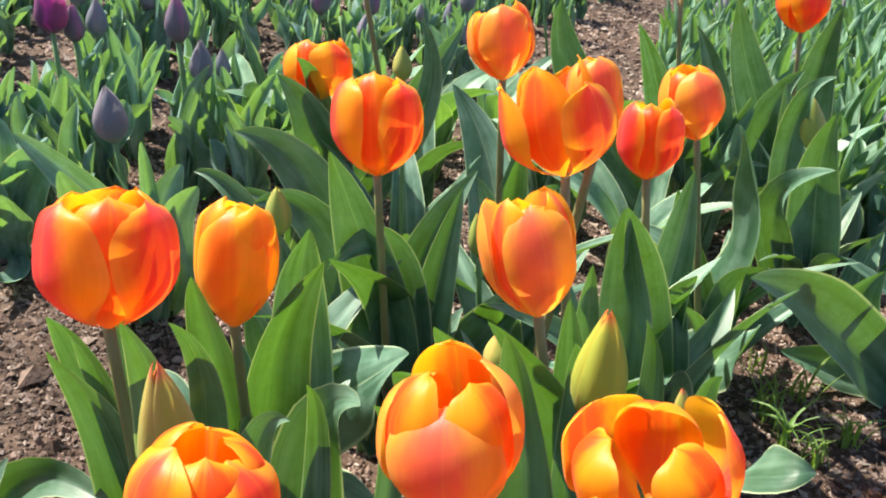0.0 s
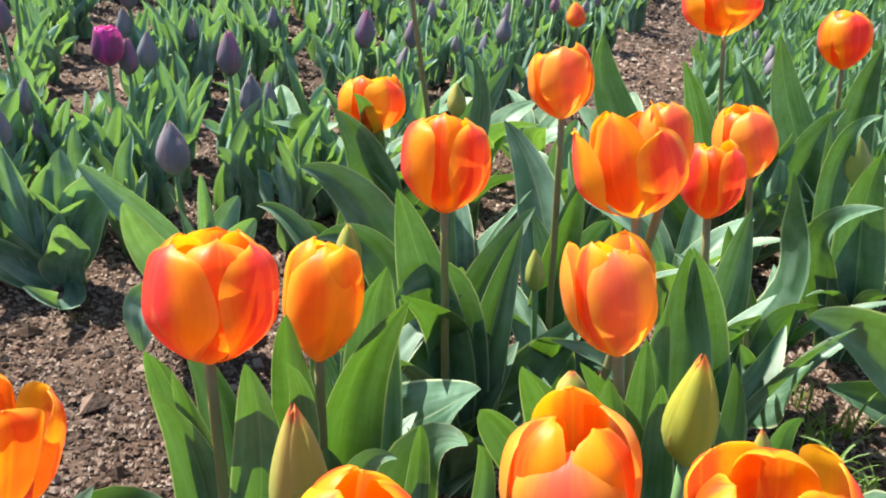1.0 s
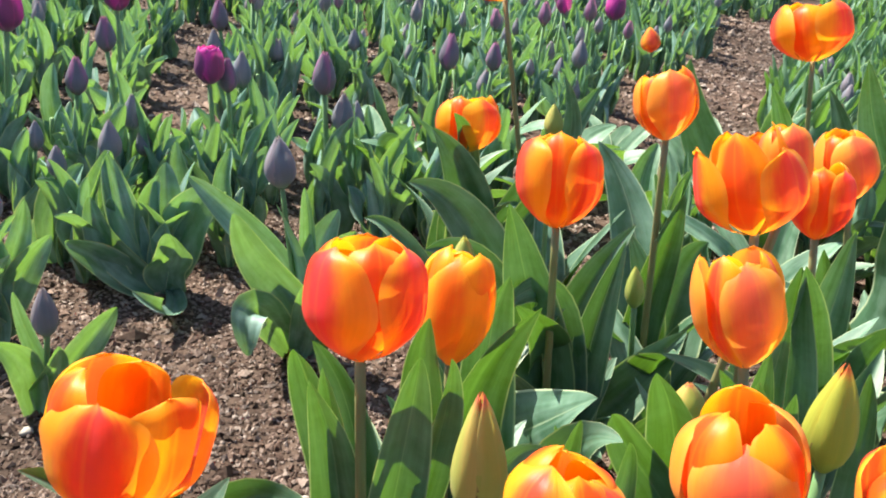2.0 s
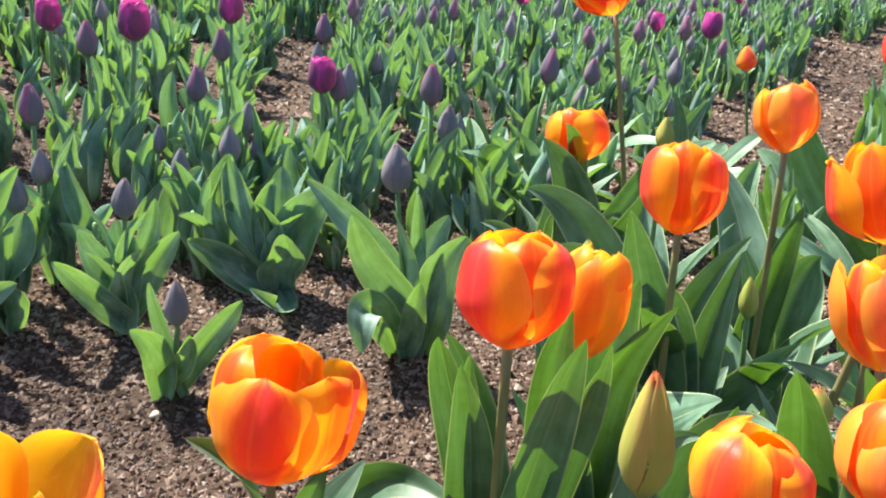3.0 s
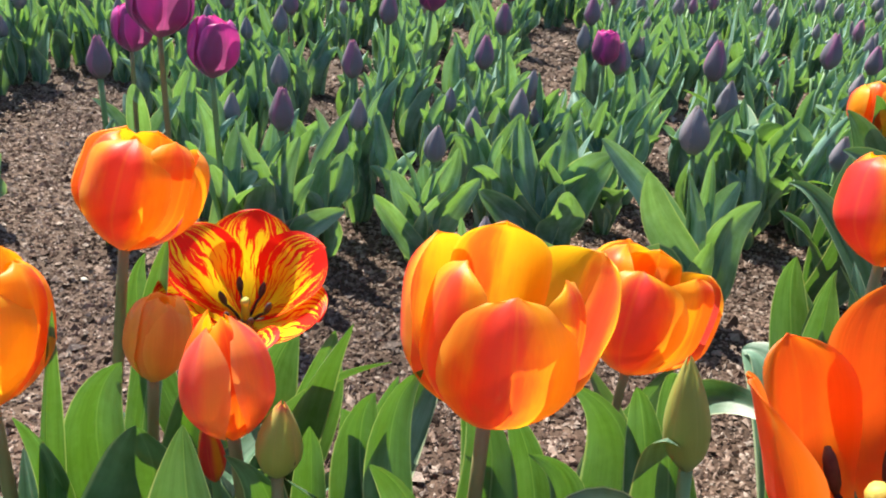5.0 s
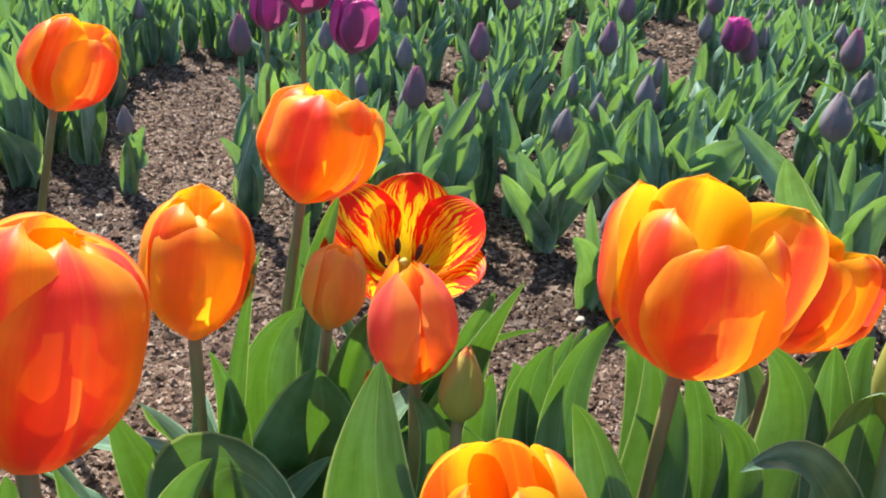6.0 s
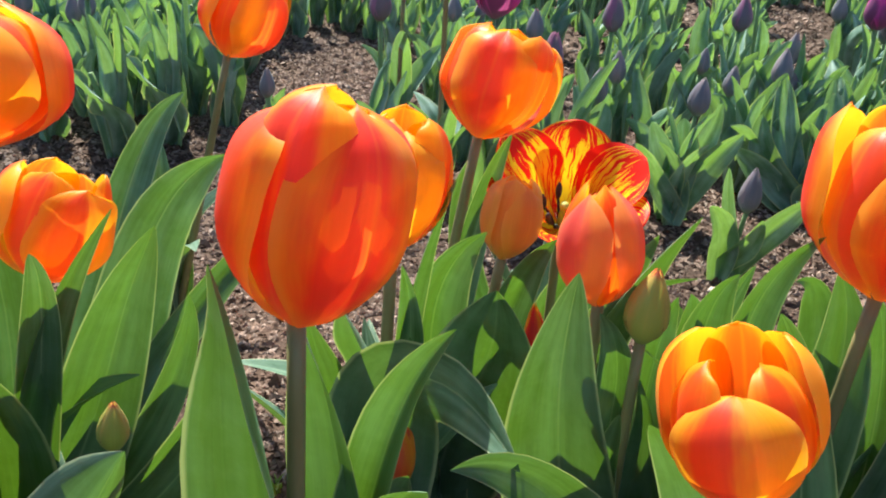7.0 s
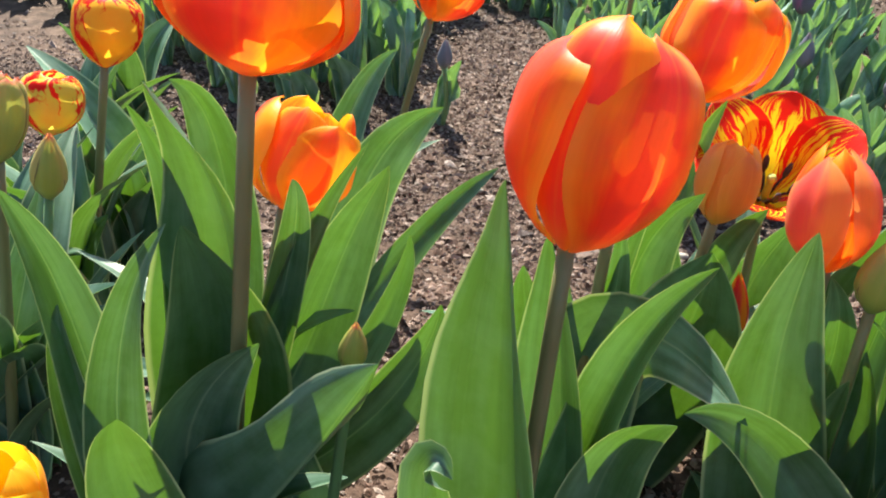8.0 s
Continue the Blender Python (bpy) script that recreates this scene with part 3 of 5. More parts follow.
plant_o = tulip("orange tulip with a wide open flower", (0.171, 0.318), (0.114, 0.318, 0.317), 0.0495, 0.0317, -113, outer=ORANGE, top=0.72, spread=0.06, close=0.45, half=50, loose=1, heights=(0.72, 1.12, 1.12, 0.95, 1.05, 0.95), lean=(-0.24, -0.00), seed=18)
plant_p = tulip("yellow-orange tulip with an open cup", (-0.004, 0.322), (-0.007, 0.283, 0.314), 0.0385, 0.0395, -19, outer=YELLOW, top=0.4, close=0.7, half=56, loose=1, heights=(0.85, 1.0, 1.0, 0.9, 1.04, 0.92), lean=(-0.02, 0.20), seed=19)
plant_q = tulip("orange tulip with a loosening cup of large petals", (-0.228, 0.452), (-0.217, 0.427, 0.174), 0.0840, 0.0806, -89, outer=ORANGE, top=0.62, spread=0.03, odd=(0.0, 0.18, 0.0, 0.1, 0.0, 0.04), half=50, loose=1, hunch=3.2, heights=(0.95, 0.95, 1.0, 0.95, 1.02, 1.0), lean=(0.03, 0.21), seed=20)
plant_r = tulip("large yellow-orange tulip with one petal folded out", (-0.240, 0.244), (-0.230, 0.210, 0.264), 0.0672, 0.0720, -62, outer=ORANGE, inner=YELLOW, top=0.66, odd=(-0.03, 0.25, 0.04, 0.06, 0.0, 0.03), half=50, loose=1, spread=0.03, heights=(0.86, 1.0, 1.0, 0.9, 1.06, 0.97), own={1: YELLOW, 3: YELLOW}, lean=(-0.01, 0.10), seed=21)
plant_s = tulip("wide open red-orange tulip with its yellow heart showing", (-0.107, 0.142), (-0.107, 0.142, 0.313), 0.0488, 0.0637, 85, outer=CLEAR_ORANGE, inner=CLEAR_ORANGE, top=1.0, spread=0.03, heart=True, odd=(0.0, 0.07, 0.07, 0.1, 0.35, 0.1), heights=(1.02, 0.98, 0.98, 0.84, 0.6, 0.84), close=1.0, half=40, blunt=1.15, point=0.004, lean=(-0.23, -0.08), seed=22)
plant_t = tulip("wide open tulip with yellow petals flamed in red", (-0.424, 0.330), (-0.429, 0.329, 0.187), 0.0470, 0.0461, -1, outer=FLAMED, inner=FLAMED, top=1.0, spread=0.62, heart=True, half=51, lean=(0.31, -0.44), close=1.0, seed=23)
plant_u = tulip("orange tulip with a round cup on an olive stem", (-0.484, 0.255), (-0.445, 0.251, 0.259), 0.0618, 0.0622, -65, outer=ORANGE, top=0.55, odd=(0.0, 0.12, 0.0, 0.06, 0.0, 0.0), half=50, loose=1, hunch=3.2, lean=(0.09, 0.30), seed=24)
plant_v = tulip("small amber tulip still half closed", (-0.443, 0.253), (-0.405, 0.225, 0.209), 0.0334, 0.0441, -19, outer=AMBER, inner=AMBER, top=0.37, half=54, lean=(-0.01, 0.24), seed=25)
plant_w = tulip("pinkish orange tulip with an egg-shaped closed flower", (-0.350, 0.251), (-0.333, 0.194, 0.224), 0.0400, 0.0542, -100, outer=PINKISH, top=0.26, half=57, dome=0.02, heights=(1.0, 1.03, 0.97, 1.0, 1.0, 1.04), lean=(-0.21, 0.10), seed=26)
plant_x = bud("green tulip bud flushed red at its tip", (-0.306, 0.196), (-0.310, 0.193, 0.216), 0.0202, 0.0359, -69, mat=BLUSH, stem_mat=STEM, lean=(0.03, 0.02), seed=27)
plant_y = tulip("large red-orange tulip with an egg-shaped flower", (-0.363, 0.041), (-0.347, 0.025, 0.281), 0.0538, 0.0665, -20, outer=ORANGE, top=0.3, half=58, loose=0.5, inner=ORANGE, hunch=3.2, lean=(0.05, 0.20), seed=28)
plant_z = tulip("orange tulip with a slender cup", (-0.437, 0.175), (-0.413, 0.145, 0.238), 0.0479, 0.0647, -43, outer=GOLD, top=0.39, half=54, loose=0.5, hunch=3.2, heights=(0.9, 1.0, 1.0, 0.95, 1.03, 0.95), lean=(-0.08, 0.18), seed=29)
plant_low = tulip("yellow-orange tulip low among broad leaves", (-0.191, 0.169), (-0.230, 0.087, 0.247), 0.0459, 0.0521, -70, outer=YELLOW, top=0.5, half=50, loose=1, heights=(0.78, 1.0, 1.0, 0.88, 1.02, 0.9), lean=(-0.31, 0.03), seed=30)
plant_far = tulip("orange tulip alone beside the bare strip", (-0.769, 0.281), (-0.709, 0.297, 0.240), 0.0656, 0.0669, -8, outer=ORANGE, top=0.6, half=50, loose=1, lean=(0.18, 0.37), seed=31)
plant_tall = tulip("large orange tulip high on a stout stem", (-0.492, -0.017), (-0.458, -0.014, 0.310), 0.0682, 0.0479, -39, outer=ORANGE, top=0.36, stem=0.0033, half=58, loose=1, lean=(-0.04, 0.23), seed=32)
plant_shy = tulip("orange tulip with an open cup behind a leaf", (-0.577, 0.035), (-0.515, 0.036, 0.225), 0.0527, 0.0501, -2, outer=YELLOW, top=0.72, close=0.7, half=50, loose=1, inner=YELLOW, lean=(0.10, 0.36), seed=33)
plant_bud1 = bud("yellow-green tulip bud with a red tip", (0.138, 0.421), (0.117, 0.421, 0.273), 0.0240, 0.0540, -89, mat=REDTIP, lean=(-0.07, -0.00), seed=34)
plant_bud2 = bud("tall pale green tulip bud with a pinkish tip", (0.002, 0.345), (-0.031, 0.338, 0.283), 0.0215, 0.0560, -40, mat=BLUSH, stem_mat=STEM, lean=(-0.10, -0.02), seed=35)
plant_gbb = bud("green tulip bud behind an orange flower", (-0.059, 0.651), (-0.064, 0.651, 0.227), 0.0193, 0.0348, -82, mat=GREENBUD, lean=(-0.06, -0.00), seed=36)
plant_gb1 = bud("small green tulip bud between leaves", (0.102, 0.762), (0.078, 0.761, 0.173), 0.0172, 0.0383, -96, mat=GREENBUD, lean=(-0.15, -0.00), seed=37)
plant_gb3 = bud("green tulip bud beside a tall stem", (0.014, 0.933), (-0.007, 0.933, 0.262), 0.0195, 0.0331, -89, mat=GREENBUD, lean=(-0.11, -0.00), seed=38)
plant_rb = bud("pale green tulip bud among broad leaves", (0.468, 1.028), (0.432, 1.028, 0.211), 0.0288, 0.0610, -114, mat=GREENBUD, lean=(-0.30, -0.00), seed=39)
plant_pink = bud("small green tulip bud flushed pink", (0.099, 0.546), (0.088, 0.546, 0.208), 0.0205, 0.0262, -100, mat=BLUSH, lean=(-0.17, -0.00), seed=40)
plant_redtip = bud("small tulip bud with a red tip", (0.235, 0.467), (0.172, 0.466, 0.239), 0.0110, 0.0262, -114, mat=BLUSH, lean=(-0.26, -0.00), seed=41)
plant_bud9 = bud("plump green tulip bud", (-0.123, 0.224), (-0.157, 0.212, 0.272), 0.0166, 0.0442, -53, mat=GREENBUD, lean=(-0.16, -0.06), seed=42)
plant_bud8 = bud("small green tulip bud with an orange tip", (-0.455, 0.008), (-0.441, 0.019, 0.186), 0.0124, 0.0228, -30, mat=BLUSH, lean=(0.07, 0.05), seed=43)
plant_red1 = bud("small red tulip bud low among leaves", (-0.385, 0.259), (-0.392, 0.254, 0.135), 0.0147, 0.0409, -61, mat=RED, lean=(-0.10, -0.07), seed=44)
plant_br1 = tulip("small brownish orange tulip bud low among leaves", (-0.417, 0.147), (-0.390, 0.130, 0.124), 0.0193, 0.0355, -52, outer=PEACH, inner=PEACH, top=0.3, half=56, lean=(-0.16, 0.13), seed=45)
plant_e1 = tulip("tulip bud with yellow and red flamed petals", (-0.823, 0.051), (-0.766, 0.063, 0.221), 0.0454, 0.0509, -22, outer=FLAMED_SOFT, inner=FLAMED_SOFT, top=0.4, half=66, loose=0.6, lean=(-0.07, 0.22), seed=46)
plant_e2 = tulip("opening tulip with yellow, red and green flamed petals", (-0.771, -0.021), (-0.704, 0.001, 0.206), 0.0361, 0.0369, -19, outer=FLAMED_GREEN, inner=FLAMED_GREEN, top=0.5, half=66, loose=1, lean=(-0.05, 0.24), seed=47)
plant_e3 = bud("green tulip bud flushed red", (-0.674, -0.045), (-0.651, -0.021, 0.193), 0.0190, 0.0369, -18, mat=BLUSH, lean=(0.10, 0.10), seed=48)
plant_e4 = tulip("green and red tulip bud, half open", (-0.664, -0.063), (-0.620, -0.051, 0.230), 0.0223, 0.0422, -16, outer=BLUSH, inner=BLUSH, top=0.37, lean=(-0.03, 0.26), seed=49)
plant_yellow = tulip("yellow tulip with fine red veins", (-0.441, -0.158), (-0.412, -0.128, 0.205), 0.0314, 0.0316, -10, outer=LEMON, inner=LEMON, top=0.64, close=0.9, lean=(0.12, 0.12), seed=50)
plant_m = bud("small orange tulip bud far off among purple ones", (0.244, 1.968), (0.199, 1.960, 0.181), 0.0430, 0.0512, -98, mat=PEACH, lean=(-0.24, -0.04), seed=51)
plant_rp = sprout("leafy tulip with broad arching leaves at the edge of the clump", (0.547, 0.896))
plant_lp = sprout("leafy tulip with tall grey-green leaves", (-0.430, -0.045))

# leaves of the first clump
leaf(plant_a, (-0.094, 0.489, 0.000), (-0.069, 0.428, 0.255), (-0.062, 0.374, 0.326), 0.025, (284, 12), 0.33, 0, 1)
leaf(plant_a, (-0.084, 0.469, 0.000), (-0.054, 0.437, 0.259), (-0.051, 0.391, 0.317), 0.015, (301, 12), 0.33, 0, 2)
leaf(plant_a, (-0.078, 0.491, 0.000), (-0.118, 0.469, 0.206), (-0.120, 0.434, 0.267), 0.026, (274, 12), 0.33, 0, 3)
leaf(plant_a, (-0.097, 0.479, 0.000), (-0.115, 0.483, 0.212), (-0.118, 0.453, 0.263), 0.017, (258, 12), 0.33, 0, 4)
leaf(plant_a, (-0.075, 0.475, 0.000), (-0.135, 0.503, 0.219), (-0.140, 0.477, 0.256), 0.023, (270, 12), 0.33, 0, 5)
leaf(plant_a, (-0.088, 0.493, 0.000), (-0.140, 0.620, 0.110), (-0.160, 0.627, 0.109), 0.035, (275, 60), 0.33, 0, 6)
leaf(plant_a, (-0.091, 0.470, 0.000), (-0.125, 0.552, 0.183), (-0.147, 0.548, 0.220), 0.026, (274, 12), 0.33, 0, 7)
leaf(plant_b, (-0.035, 0.562, 0.000), (-0.075, 0.517, 0.231), (-0.069, 0.476, 0.288), 0.025, (272, 12), 0.33, 0, 8)
leaf(plant_b, (-0.057, 0.562, 0.000), (-0.033, 0.544, 0.220), (-0.012, 0.508, 0.287), 0.033, (286, 12), 0.33, 0, 9)
leaf(plant_b, (-0.041, 0.547, 0.000), (-0.033, 0.593, 0.226), (-0.031, 0.575, 0.271), 0.032, (275, 12), 0.33, 0, 10)
leaf(plant_b, (0.031, 0.859, 0.000), (0.010, 0.732, 0.134), (-0.024, 0.611, 0.234), 0.045, (270, 20), 0.33, 0, 11)
leaf(plant_b, (-0.060, 0.666, 0.000), (-0.003, 0.609, 0.143), (0.034, 0.558, 0.205), 0.058, (262, 45), 0.10, 0, 12)
leaf(plant_bud2, (0.014, 0.343, 0.000), (0.005, 0.410, 0.259), (0.022, 0.381, 0.297), 0.027, (271, 45), 0.15, 0, 13)
leaf(plant_bud2, (-0.005, 0.355, 0.000), (-0.021, 0.411, 0.248), (-0.004, 0.384, 0.284), 0.017, (276, 30), 0.33, 0, 14)
leaf(plant_bud2, (0.001, 0.333, 0.000), (0.007, 0.430, 0.237), (-0.003, 0.412, 0.279), 0.010, (245, 12), 0.33, 0, 15)
leaf(plant_bud2, (0.012, 0.353, 0.000), (0.034, 0.416, 0.250), (0.026, 0.389, 0.292), 0.011, (265, 12), 0.33, 0, 16)
leaf(plant_c, (0.014, 0.712, 0.000), (-0.016, 0.718, 0.214), (-0.039, 0.693, 0.275), 0.040, (272, 12), 0.33, 0, 17)
leaf(plant_c, (0.034, 0.703, 0.000), (0.040, 0.774, 0.184), (0.069, 0.782, 0.239), 0.034, (267, 12), 0.33, 40, 18)
leaf(plant_c, (0.025, 0.724, 0.000), (-0.083, 0.780, 0.230), (-0.127, 0.778, 0.249), 0.038, (278, 30), 0.33, 0, 19)
leaf(plant_c, (0.018, 0.702, 0.000), (-0.133, 0.782, 0.196), (-0.163, 0.786, 0.207), 0.018, (282, 30), 0.33, 0, 20)
leaf(plant_c, (0.037, 0.713, 0.000), (-0.009, 0.724, 0.197), (-0.036, 0.693, 0.180), 0.028, (272, 20), 0.33, 0, 21)
leaf(plant_c, (0.016, 0.719, 0.000), (-0.067, 0.749, 0.202), (-0.103, 0.742, 0.205), 0.032, (277, 20), 0.33, 0, 22)
leaf(plant_c, (0.028, 0.700, 0.000), (0.051, 0.743, 0.175), (0.058, 0.743, 0.239), 0.028, (266, 12), 0.33, 0, 23)
leaf(plant_h, (0.120, 0.822, 0.000), (0.074, 0.937, 0.208), (0.040, 0.962, 0.256), 0.041, (265, 12), 0.33, 0, 24)
leaf(plant_h, (0.103, 0.808, 0.000), (0.099, 0.802, 0.222), (0.101, 0.775, 0.274), 0.026, (263, 12), 0.33, 0, 25)
leaf(plant_h, (0.125, 0.807, 0.000), (0.139, 0.856, 0.182), (0.147, 0.850, 0.206), 0.043, (260, 40), 0.33, 0, 26)
leaf(plant_i, (-0.111, 1.022, 0.000), (0.022, 1.100, 0.234), (0.043, 1.107, 0.280), 0.030, (269, 12), 0.33, 0, 27)
leaf(plant_i, (-0.110, 0.999, 0.000), (-0.095, 0.957, 0.212), (-0.130, 0.951, 0.249), 0.043, (277, 12), 0.33, 0, 28)
leaf(plant_i, (-0.095, 1.016, 0.000), (-0.098, 0.969, 0.235), (-0.108, 0.930, 0.273), 0.024, (277, 12), 0.33, 0, 29)
leaf(plant_i, (-0.118, 1.014, 0.000), (0.014, 1.059, 0.232), (-0.001, 1.057, 0.297), 0.026, (270, 12), 0.33, 0, 30)
leaf(plant_d, (0.179, 0.653, 0.000), (0.179, 0.661, 0.225), (0.160, 0.640, 0.280), 0.033, (253, 12), 0.33, 0, 31)
leaf(plant_e, (0.249, 0.742, 0.000), (0.236, 0.770, 0.214), (0.233, 0.755, 0.270), 0.030, (251, 12), 0.33, 20, 32)
leaf(plant_e, (0.272, 0.914, 0.000), (0.235, 0.735, 0.158), (0.208, 0.615, 0.250), 0.028, (250, 50), 0.33, 0, 33)
leaf(plant_f, (0.288, 0.861, 0.000), (0.313, 0.796, 0.086), (0.317, 0.754, 0.143), 0.058, (246, 55), 0.15, 0, 34)
leaf(plant_f, (0.321, 0.892, 0.000), (0.336, 0.888, 0.195), (0.304, 0.881, 0.265), 0.066, (192, 45), 0.20, 0, 35)
leaf(plant_e, (0.247, 0.718, 0.000), (0.186, 0.674, 0.218), (0.159, 0.630, 0.285), 0.033, (263, 12), 0.33, 0, 36)
leaf(plant_f, (0.338, 0.892, 0.000), (0.279, 0.893, 0.160), (0.257, 0.875, 0.207), 0.028, (251, 12), 0.33, 0, 37)
leaf(plant_k, (0.356, 1.225, 0.000), (0.286, 1.191, 0.229), (0.246, 1.157, 0.298), 0.035, (256, 12), 0.33, 0, 38)
leaf(plant_k, (0.378, 1.219, 0.000), (0.182, 1.278, 0.230), (0.166, 1.275, 0.296), 0.046, (262, 12), 0.33, 0, 39)
leaf(plant_k, (0.366, 1.238, 0.000), (0.364, 1.209, 0.233), (0.322, 1.190, 0.297), 0.036, (252, 12), 0.33, 0, 40)
leaf(plant_l, (0.513, 1.243, 0.000), (0.418, 1.267, 0.254), (0.381, 1.255, 0.326), 0.045, (250, 12), 0.33, 0, 41)
leaf(plant_l, (0.531, 1.257, 0.000), (0.518, 1.272, 0.251), (0.514, 1.259, 0.327), 0.045, (246, 12), 0.33, 0, 42)
leaf(plant_l, (0.509, 1.259, 0.000), (0.448, 1.214, 0.197), (0.452, 1.163, 0.265), 0.045, (248, 30), 0.33, 0, 43)
leaf(plant_rb, (0.472, 1.017, 0.000), (0.405, 1.025, 0.264), (0.418, 0.990, 0.300), 0.025, (247, 40), 0.33, 0, 44)
leaf(plant_rb, (0.472, 1.039, 0.000), (0.398, 0.974, 0.186), (0.411, 0.915, 0.229), 0.031, (246, 40), 0.33, 0, 45)
leaf(plant_rb, (0.457, 1.023, 0.000), (0.427, 1.062, 0.198), (0.399, 1.069, 0.271), 0.035, (246, 12), 0.33, 0, 46)
leaf(plant_rb, (0.479, 1.025, 0.000), (0.430, 0.989, 0.213), (0.411, 0.952, 0.273), 0.043, (244, 12), 0.33, 0, 47)
leaf(plant_rp, (0.541, 0.907, 0.000), (0.371, 0.788, 0.143), (0.276, 0.702, 0.210), 0.062, (244, 35), 0.30, 0, 48)
leaf(plant_rp, (0.544, 0.884, 0.000), (0.489, 0.959, 0.108), (0.504, 0.965, 0.153), 0.036, (242, 12), 0.33, 0, 49)
leaf(plant_rp, (0.557, 0.903, 0.000), (0.453, 0.905, 0.024), (0.405, 0.896, 0.037), 0.045, (242, 40), 0.33, 0, 50)
leaf(plant_rp, (0.535, 0.898, 0.000), (0.481, 0.890, 0.066), (0.464, 0.865, 0.154), 0.068, (240, 20), 0.33, 0, 51)
leaf(plant_g, (0.177, 0.544, 0.000), (0.106, 0.491, 0.239), (0.068, 0.440, 0.304), 0.024, (271, 12), 0.33, 0, 52)
leaf(plant_g, (0.170, 0.566, 0.000), (0.065, 0.512, 0.229), (0.046, 0.463, 0.284), 0.032, (262, 12), 0.33, 0, 53)
leaf(plant_g, (0.161, 0.545, 0.000), (0.126, 0.549, 0.221), (0.115, 0.519, 0.276), 0.020, (255, 12), 0.33, 0, 54)
leaf(plant_g, (0.181, 0.554, 0.000), (0.048, 0.508, 0.213), (0.029, 0.462, 0.257), 0.025, (264, 30), 0.33, 0, 55)
leaf(plant_g, (0.160, 0.561, 0.000), (0.138, 0.565, 0.232), (0.126, 0.535, 0.289), 0.018, (254, 12), 0.33, 0, 56)
leaf(plant_bud1, (0.140, 0.409, 0.000), (0.153, 0.467, 0.268), (0.135, 0.445, 0.311), 0.015, (218, 12), 0.33, 0, 57)
leaf(plant_bud1, (0.145, 0.431, 0.000), (0.118, 0.477, 0.241), (0.109, 0.453, 0.290), 0.019, (283, 12), 0.33, 0, 58)
leaf(plant_redtip, (0.223, 0.464, 0.000), (0.186, 0.487, 0.241), (0.178, 0.455, 0.280), 0.013, (248, 12), 0.33, 0, 59)
leaf(plant_redtip, (0.245, 0.461, 0.000), (0.184, 0.473, 0.231), (0.171, 0.440, 0.272), 0.013, (248, 12), 0.33, 0, 60)
leaf(plant_o, (0.257, 0.683, 0.000), (0.161, 0.357, 0.307), (0.172, 0.346, 0.318), 0.021, (243, 60), 0.15, 0, 61)
leaf(plant_n, (0.105, 0.359, 0.000), (0.089, 0.422, 0.267), (0.072, 0.397, 0.325), 0.025, (258, 12), 0.33, 0, 62)
leaf(plant_n, (0.121, 0.375, 0.000), (0.083, 0.444, 0.259), (0.072, 0.416, 0.299), 0.018, (260, 12), 0.33, 0, 63)
leaf(plant_p, (-0.015, 0.326, 0.000), (0.006, 0.402, 0.262), (0.003, 0.374, 0.309), 0.011, (274, 12), 0.33, 0, 64)
leaf(plant_a, (-0.085, 0.500, 0.000), (-0.120, 0.580, 0.085), (-0.160, 0.630, 0.107), 0.042, (250, 66), 0.15, 0, 26)
tuft(plant_a, 2, 121, start=200, sweep=180)
tuft(plant_b, 5, 122, start=0)
tuft(plant_c, 6, 123, start=0)
tuft(plant_d, 6, 124, start=0)
tuft(plant_e, 5, 125, start=0)
tuft(plant_f, 6, 126, start=0)
tuft(plant_g, 6, 127, start=0)
tuft(plant_h, 6, 128, start=0)
tuft(plant_i, 6, 129, start=0)
tuft(plant_j, 5, 130, start=0)
tuft(plant_k, 5, 131, start=0)
tuft(plant_l, 6, 132, start=0)
tuft(plant_rb, 6, 133, start=0)
tuft(plant_rp, 5, 134, start=0)
tuft(plant_bud1, 4, 135, start=0)
tuft(plant_bud2, 3, 136, start=270)
tuft(plant_n, 5, 137, start=-90, sweep=180)
tuft(plant_o, 5, 138, start=-90)
tuft(plant_p, 4, 139, start=-90)
tuft(plant_gbb, 5, 140, start=0)
tuft(plant_gb1, 5, 141, start=0)
tuft(plant_gb3, 5, 142, start=0)
tuft(plant_pink, 4, 143, start=0)
tuft(plant_redtip, 4, 144, start=0)

# leaves along the middle of the walk
leaf(plant_q, (-0.223, 0.441, 0.000), (-0.207, 0.457, 0.140), (-0.190, 0.444, 0.180), 0.020, (285, 12), 0.33, 0, 65)
leaf(plant_q, (-0.225, 0.463, 0.000), (-0.157, 0.493, 0.135), (-0.104, 0.464, 0.140), 0.024, (278, 40), 0.33, 0, 66)
leaf(plant_c, (0.015, 0.705, 0.000), (0.101, 0.748, 0.129), (0.124, 0.753, 0.162), 0.035, (255, 30), 0.33, 0, 67)
leaf(plant_t, (-0.412, 0.329, 0.000), (-0.359, 0.295, 0.184), (-0.320, 0.267, 0.249), 0.024, (325, 12), 0.33, 0, 68)
leaf(plant_t, (-0.432, 0.340, 0.000), (-0.429, 0.360, 0.134), (-0.411, 0.359, 0.174), 0.037, (307, 12), 0.33, 0, 69)
leaf(plant_t, (-0.425, 0.319, 0.000), (-0.390, 0.359, 0.120), (-0.377, 0.356, 0.160), 0.023, (303, 12), 0.33, 0, 70)
leaf(plant_t, (-0.415, 0.339, 0.000), (-0.491, 0.303, 0.191), (-0.476, 0.298, 0.230), 0.017, (317, 12), 0.33, 0, 71)
leaf(plant_r, (-0.252, 0.244, 0.000), (-0.272, 0.223, 0.236), (-0.250, 0.195, 0.287), 0.019, (299, 12), 0.33, 0, 72)
